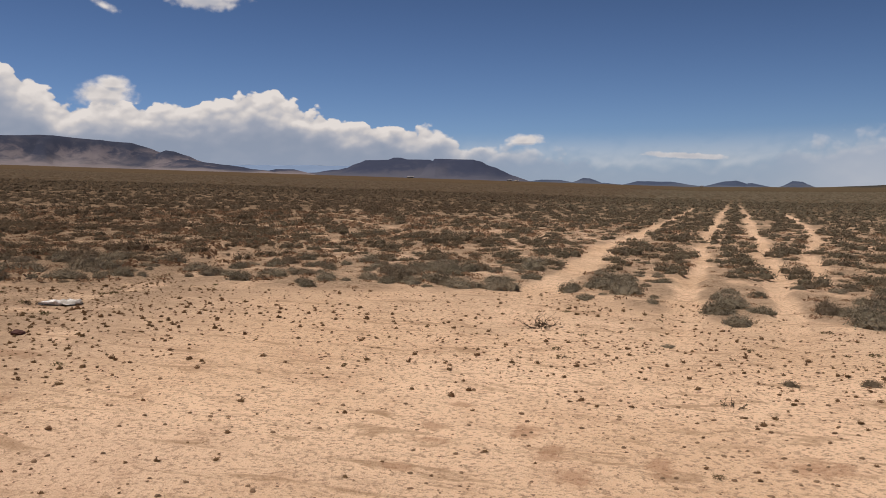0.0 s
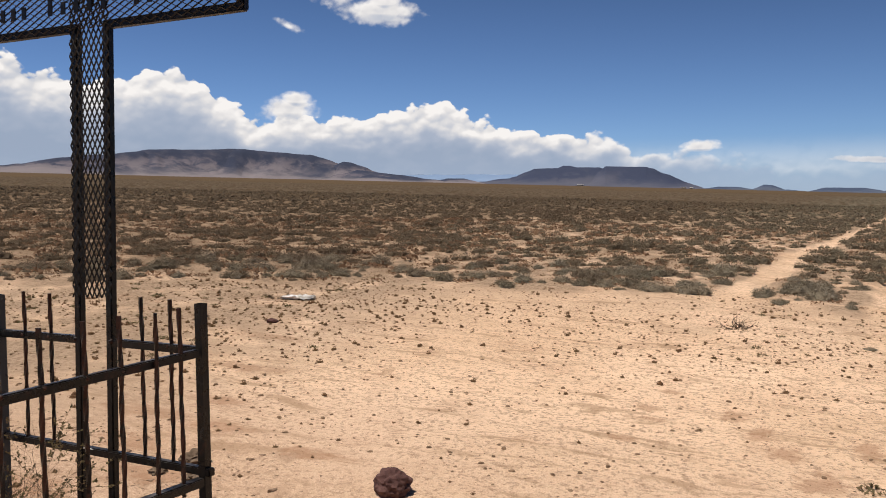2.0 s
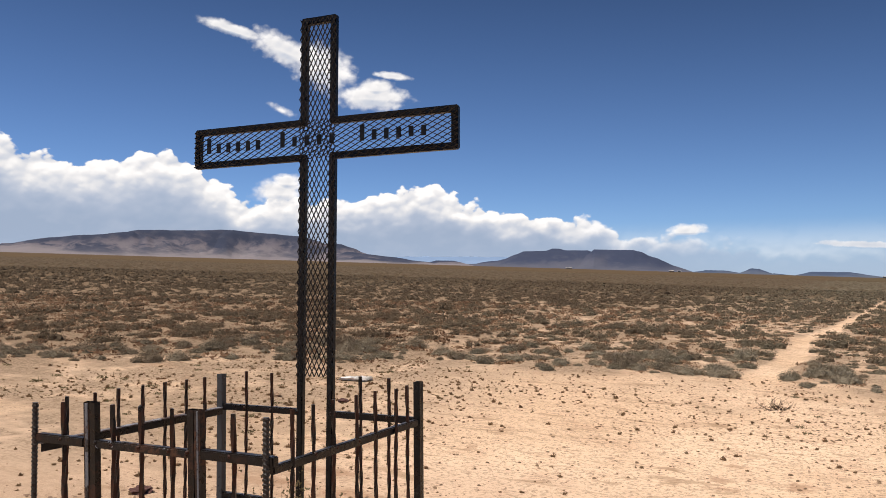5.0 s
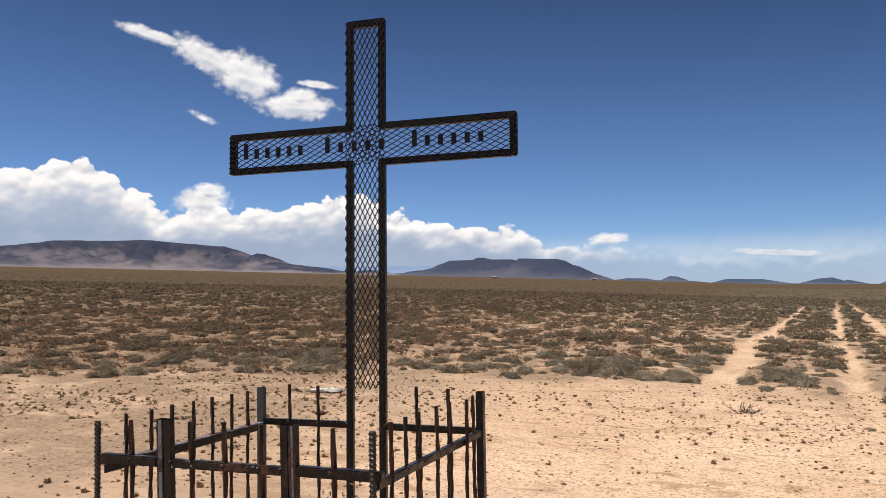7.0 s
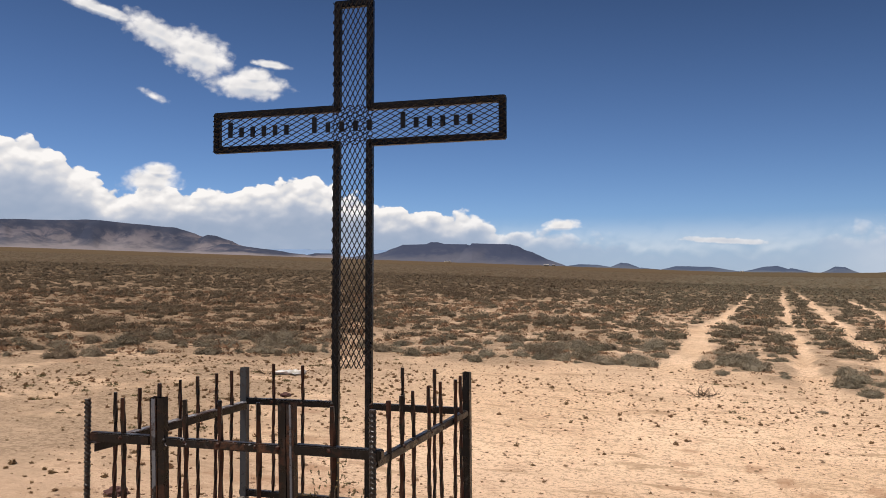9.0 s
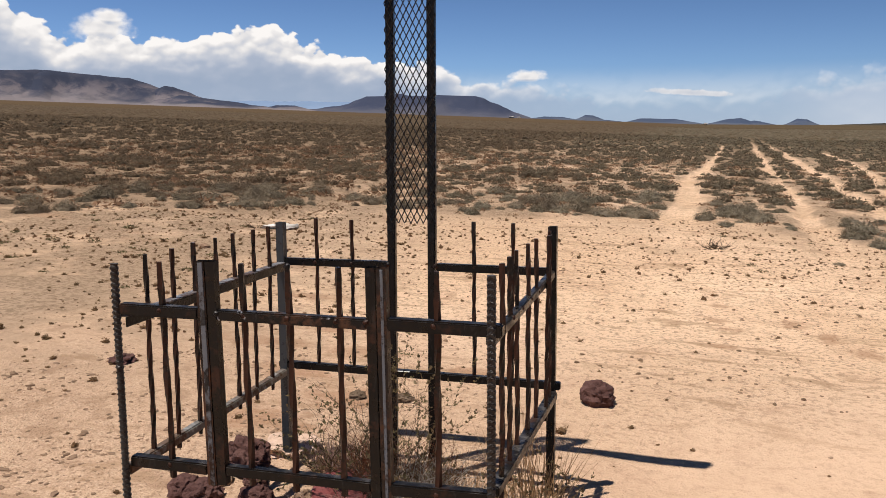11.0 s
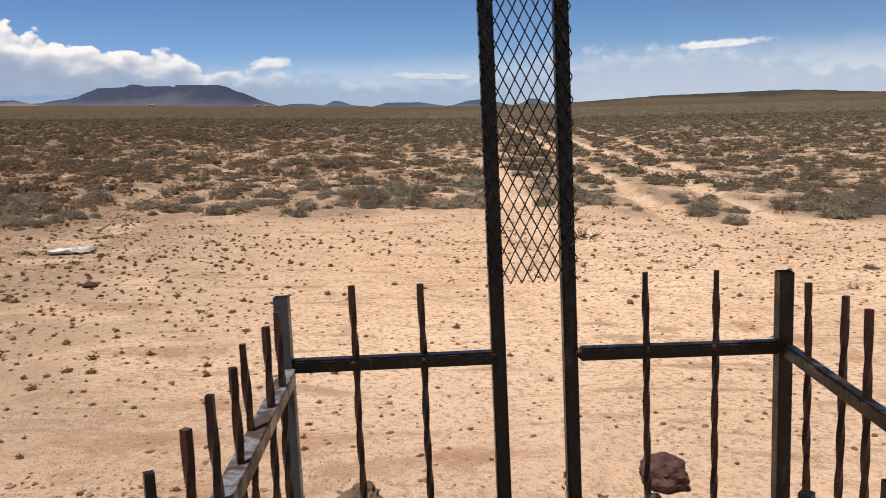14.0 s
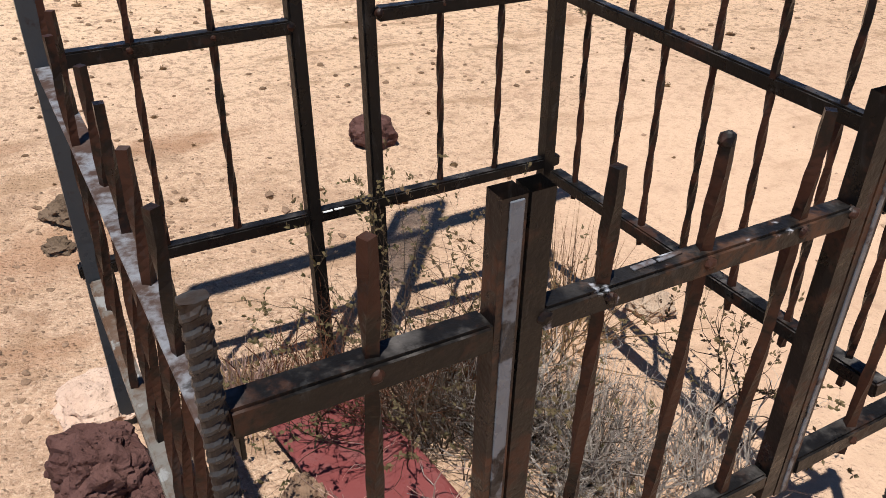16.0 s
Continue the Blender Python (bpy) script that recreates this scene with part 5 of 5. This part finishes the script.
# ---- inside the fence ----
def twig_tris(p, d, length, width, depth, out, leaves, leafy):
    """A crooked twig with side twigs, each a thin three-sided prism."""
    steps = max(3, int(length / 0.03))
    q = Vector(p)
    d = Vector(d).normalized()
    for k in range(steps):
        nd = (d + Vector((random.gauss(0, 0.22), random.gauss(0, 0.22), random.gauss(0.03, 0.16)))).normalized()
        e = q + nd * (length / steps)
        w = width * (1 - 0.7 * k / steps)
        a = nd.orthogonal().normalized()
        b = nd.cross(a)
        ring = [a * w, (-a * 0.5 + b * 0.87) * w, (-a * 0.5 - b * 0.87) * w]
        for i in range(3):
            r0, r1 = ring[i], ring[(i + 1) % 3]
            out.append((q + r0, q + r1, e + r1 * 0.85))
            out.append((q + r0, e + r1 * 0.85, e + r0 * 0.85))
        if depth and (leafy < 0.5 or k >= steps * 0.4) and random.random() < 0.75:
            side = (nd + Vector((random.gauss(0, 0.8), random.gauss(0, 0.8), random.gauss(0.1, 0.5)))).normalized()
            twig_tris(e, side, length * random.uniform(0.35, 0.6), w * 0.7, depth - 1, out, leaves, leafy)
        if random.random() < leafy and k > steps * 0.5:
            for j in range(7):
                root = q.lerp(e, random.random())
                ld = (nd * 0.7 + Vector((random.gauss(0, 0.7), random.gauss(0, 0.7), random.gauss(0.25, 0.5)))).normalized()
                lw = ld.orthogonal().normalized() * random.uniform(0.0022, 0.0042)
                m = root + ld * random.uniform(0.004, 0.007)
                tip = root + ld * random.uniform(0.008, 0.015)
                leaves.append((root, m + lw, tip))
                leaves.append((root, tip, m - lw))
        q, d = e, nd


def bush(name, x, y, stems, height, spread, leafy, label, twig_mat, leaf_mat, depth=2, thick=0.0028, flat=0.0, lean=0.0):
    top = new(name)
    z = float(ground_z(x, y)) - 0.01
    out, leaves = [], []
    for k in range(stems):
        a = random.uniform(0, 2 * math.pi)
        t = abs(random.gauss(0, spread)) + flat
        p = (x + random.gauss(0, 0.05 if flat == 0 else 0.008), y + random.gauss(0, 0.05 if flat == 0 else 0.008), z)
        twig_tris(p, (math.cos(a) * math.sin(t) + lean, math.sin(a) * math.sin(t), math.cos(t)), height * random.uniform(0.6, 1.1), thick, depth, out, leaves, leafy)
    for pname, tris, mat in (("brushwood", out, twig_mat), ("foliage", leaves, leaf_mat)):
        if tris:
            V = np.array([tuple(v) for t in tris for v in t])
            tagged(link_mesh(pname, V, np.arange(len(V)).reshape(-1, 3), mat, top), kind="stuff")
    return tagged(top, label, "bush")


bush("dead_bush", -2.60, 0.92, 32, 0.24, 0.95, 0.03, "dead grey twiggy bush inside the fence", TWIG, GREEN, 2, 0.0030)
bush("dead_bush", -2.50, 0.74, 34, 0.22, 1.05, 0.02, "low grey tangle of dead twigs inside the fence", TWIG, GREEN, 2, 0.0028)
bush("dead_bush", -2.71, 1.08, 46, 0.20, 1.0, 0.02, "low grey tangle of dead twigs beside the red sheet", TWIG, GREEN, 2, 0.0030)
bush("dead_bush", -2.62, 0.74, 32, 0.20, 1.05, 0.02, "low grey tangle of dead twigs behind the gate", TWIG, GREEN, 2, 0.0028)
bush("dead_bush", -2.80, 1.00, 34, 0.36, 0.20, 0.0, "fine upright dark brown bush inside the fence", DARK_TWIG, GREEN, 1, 0.0019, lean=-0.14)
bush("dead_bush", -2.89, 1.08, 40, 0.28, 0.20, 0.0, "fine upright dry reddish bush inside the fence", RUSTY_TWIG, GREEN, 1, 0.0018, lean=-0.15)
bush("dead_bush", -2.66, 1.08, 60, 0.27, 0.42, 0.04, "low brown dry bush at the foot of the cross", RUSTY_TWIG, GREEN, 1, 0.0019)
bush("dead_bush", -2.69, 0.98, 30, 0.20, 1.0, 0.1, "dark brown twigs spreading over the ground inside the fence", DARK_TWIG, GREEN, 2, 0.0022)
bush("dead_bush", -2.58, 0.82, 44, 0.20, 1.1, 0.02, "low dark brown tangle of dead twigs inside the fence", DARK_TWIG, GREEN, 2, 0.0022)
bush("dead_bush", -2.985, 1.29, 36, 0.18, 0.20, 0.0, "small rust-coloured dry bush inside the fence", RUSTY_TWIG, GREEN, 1, 0.0024)
bush("dead_bush", -2.98, 1.02, 2, 0.56, 0.16, 0.10, "single tall bare stem inside the fence", DARK_TWIG, GREEN, 1, 0.0026)
bush("dead_bush", -2.99, 0.86, 5, 0.18, 0.8, 0.0, "pale bare twigs lying over the metal sheet", PINK_TWIG, GREEN, 2, 0.0024)
bush("dead_bush", -2.66, 0.88, 12, 0.26, 1.15, 0.0, "thicker pale grey branches lying across the twigs", TWIG, GREEN, 2, 0.0052)
bush("dead_bush", -2.48, 0.66, 10, 0.26, 1.15, 0.0, "thicker pale grey branches lying behind the gate", TWIG, GREEN, 2, 0.0048)
bush("dead_bush", -2.30, 0.62, 14, 0.26, 0.9, 0.0, "bare grey branches reaching out through the fence", TWIG, GREEN, 2, 0.0034)
bush("bush", -2.845, 0.99, 5, 0.48, 0.17, 0.80, "leafy brown-green bush inside the fence", DARK_TWIG, GREEN, 2, 0.0026, lean=-0.30)
bush("bush", -2.80, 0.99, 6, 0.45, 0.20, 0.75, "leafy olive-green bush inside the fence", DARK_TWIG, GREEN, 2, 0.0026, lean=-0.20)
bush("bush", -2.64, 1.08, 5, 0.32, 0.40, 0.55, "leafy brown-green bush at the foot of the cross", DARK_TWIG, GREEN, 2, 0.0024)
bush("bush", -2.42, 1.12, 5, 0.30, 0.40, 0.6, "small leafy brown-green sprig inside the fence", DARK_TWIG, GREEN, 2, 0.0024)
bush("bush", -2.195, 0.72, 7, 0.36, 0.50, 0.9, "small leafy branch growing beside the fence", DARK_TWIG, GREEN, 2, 0.0032)
bush("bush", -2.76, 0.88, 9, 0.09, 0.9, 1.0, "low green leafy plant among the dead twigs", DARK_TWIG, GREEN, 1, 0.0022)
bush("bush", -2.62, 0.66, 12, 0.13, 0.8, 0.9, "low green leafy plant behind the gate", DARK_TWIG, GREEN, 1, 0.0022)
bush("bush", -3.25, 1.34, 8, 0.08, 0.8, 0.9, "small green leafy weed beside the fence", DARK_TWIG, GREEN, 1, 0.0020)
bush("dead_branch", -1.43, 8.66, 26, 0.22, 0.25, 0.0, "small heap of broken dead branches on the sand", DARK_TWIG, GREEN, 1, 0.006, 1.40)
bush("dead_branch", -6.90, 7.66, 14, 0.14, 0.25, 0.0, "dry brown stalks lying beside the white rag", DARK_TWIG, GREEN, 1, 0.006, 1.30)
bush("dead_branch", 0.34, 6.18, 10, 0.12, 0.25, 0.3, "flat dry sprawling weed on the sand", DARK_TWIG, GREEN, 1, 0.004, 1.2)


def grass_tuft(x, y, n, radius, height, material, label):
    T = blades(n, radius, 0.02, height, 0.0045, 0.6, 0.0, 0.8)
    T = T + np.array([x, y, float(ground_z(x, y)) - 0.005])
    ob = link_mesh("dry_grass", T.reshape(-1, 3), np.arange(n * 3).reshape(-1, 3), material)
    return tagged(ob, label, "grass", "dry grass inside the fence")


grass_tuft(-3.13, 1.30, 300, 0.09, 0.125, PINK_TWIG, "short pinkish-brown dry grass inside the fence")
grass_tuft(-3.12, 1.30, 240, 0.10, 0.12, STRAW, "short straw-coloured dry grass inside the fence")
grass_tuft(-2.30, 1.20, 170, 0.11, 0.36, STRAW, "tall thin straw-coloured dry grass inside the fence")
grass_tuft(-2.52, 1.14, 90, 0.10, 0.22, STRAW, "straw-coloured dry grass inside the fence")
grass_tuft(-2.46, 0.84, 230, 0.16, 0.13, TWIG, "matted grey dry grass inside the fence")
grass_tuft(-2.30, 0.62, 150, 0.12, 0.16, TWIG, "grey dry grass inside the fence")
grass_tuft(-2.60, 0.56, 240, 0.19, 0.13, TWIG, "matted grey dry grass behind the gate")
grass_tuft(-2.58, 0.92, 230, 0.17, 0.14, TWIG, "matted grey dry grass inside the fence")
grass_tuft(-2.68, 1.02, 200, 0.13, 0.12, TWIG, "matted grey dry grass beside the red sheet")


def build_panel():
    """A sheet of red-painted metal lying on the ground."""
    bm = bmesh.new()
    bmesh.ops.create_grid(bm, x_segments=48, y_segments=24, size=0.5)
    for v in bm.verts:
        v.co.z = 0.03 * v.co.x * v.co.x + 0.012 * math.sin(v.co.x * 9 + v.co.y * 4)
    bmesh.ops.scale(bm, vec=(0.66, 0.225, 1), verts=bm.verts)
    bmesh.ops.solidify(bm, geom=list(bm.faces), thickness=0.004)
    ob = part("metal_sheet", bm, RED, None, "faded red painted metal sheet lying among dry twigs", smooth=True)
    ob.matrix_basis = pose(-2.968, 0.86, float(ground_z(-2.968, 0.86)) + 0.036, 5, 2, -82)
    return tagged(ob, "", "metal sheet")


build_panel()


def build_cloth():
    """A torn, crumpled pale rag out on the sand, with dark earth in its folds."""
    bm = bmesh.new()
    bmesh.ops.create_grid(bm, x_segments=64, y_segments=30, size=0.5)
    for v in bm.verts:
        x, y = v.co.x, v.co.y
        fold = math.sin(y * 19 + 3.0 * noise.noise(Vector((x * 3, y * 2, 5))) + x * 4)
        torn = 1 + 0.45 * noise.noise(Vector((x * 4, 7, 0))) - 1.1 * max(0.0, abs(x) - 0.32)
        v.co.z = 0.020 + 0.018 * fold + 0.032 * abs(noise.noise(Vector((x * 5, y * 4, 2))))
        v.co.x = x * 0.42 * (1 + 0.20 * noise.noise(Vector((y * 5, 3, 0))))
        v.co.y = y * 0.19 * torn
    under = bmesh.ops.extrude_face_region(bm, geom=list(bm.faces))
    bmesh.ops.translate(bm, vec=(0, 0, 0.004), verts=[g for g in under["geom"] if isinstance(g, bmesh.types.BMVert)])
    ob = part("rag", bm, PAPER, None, "torn crumpled white rag with dark folds lying on the sand")
    ob.matrix_basis = pose(-6.62, 7.76, float(ground_z(-6.62, 7.76)) + 0.004, 0, 0, 28)
    return tagged(ob, "", "rag")


build_cloth()
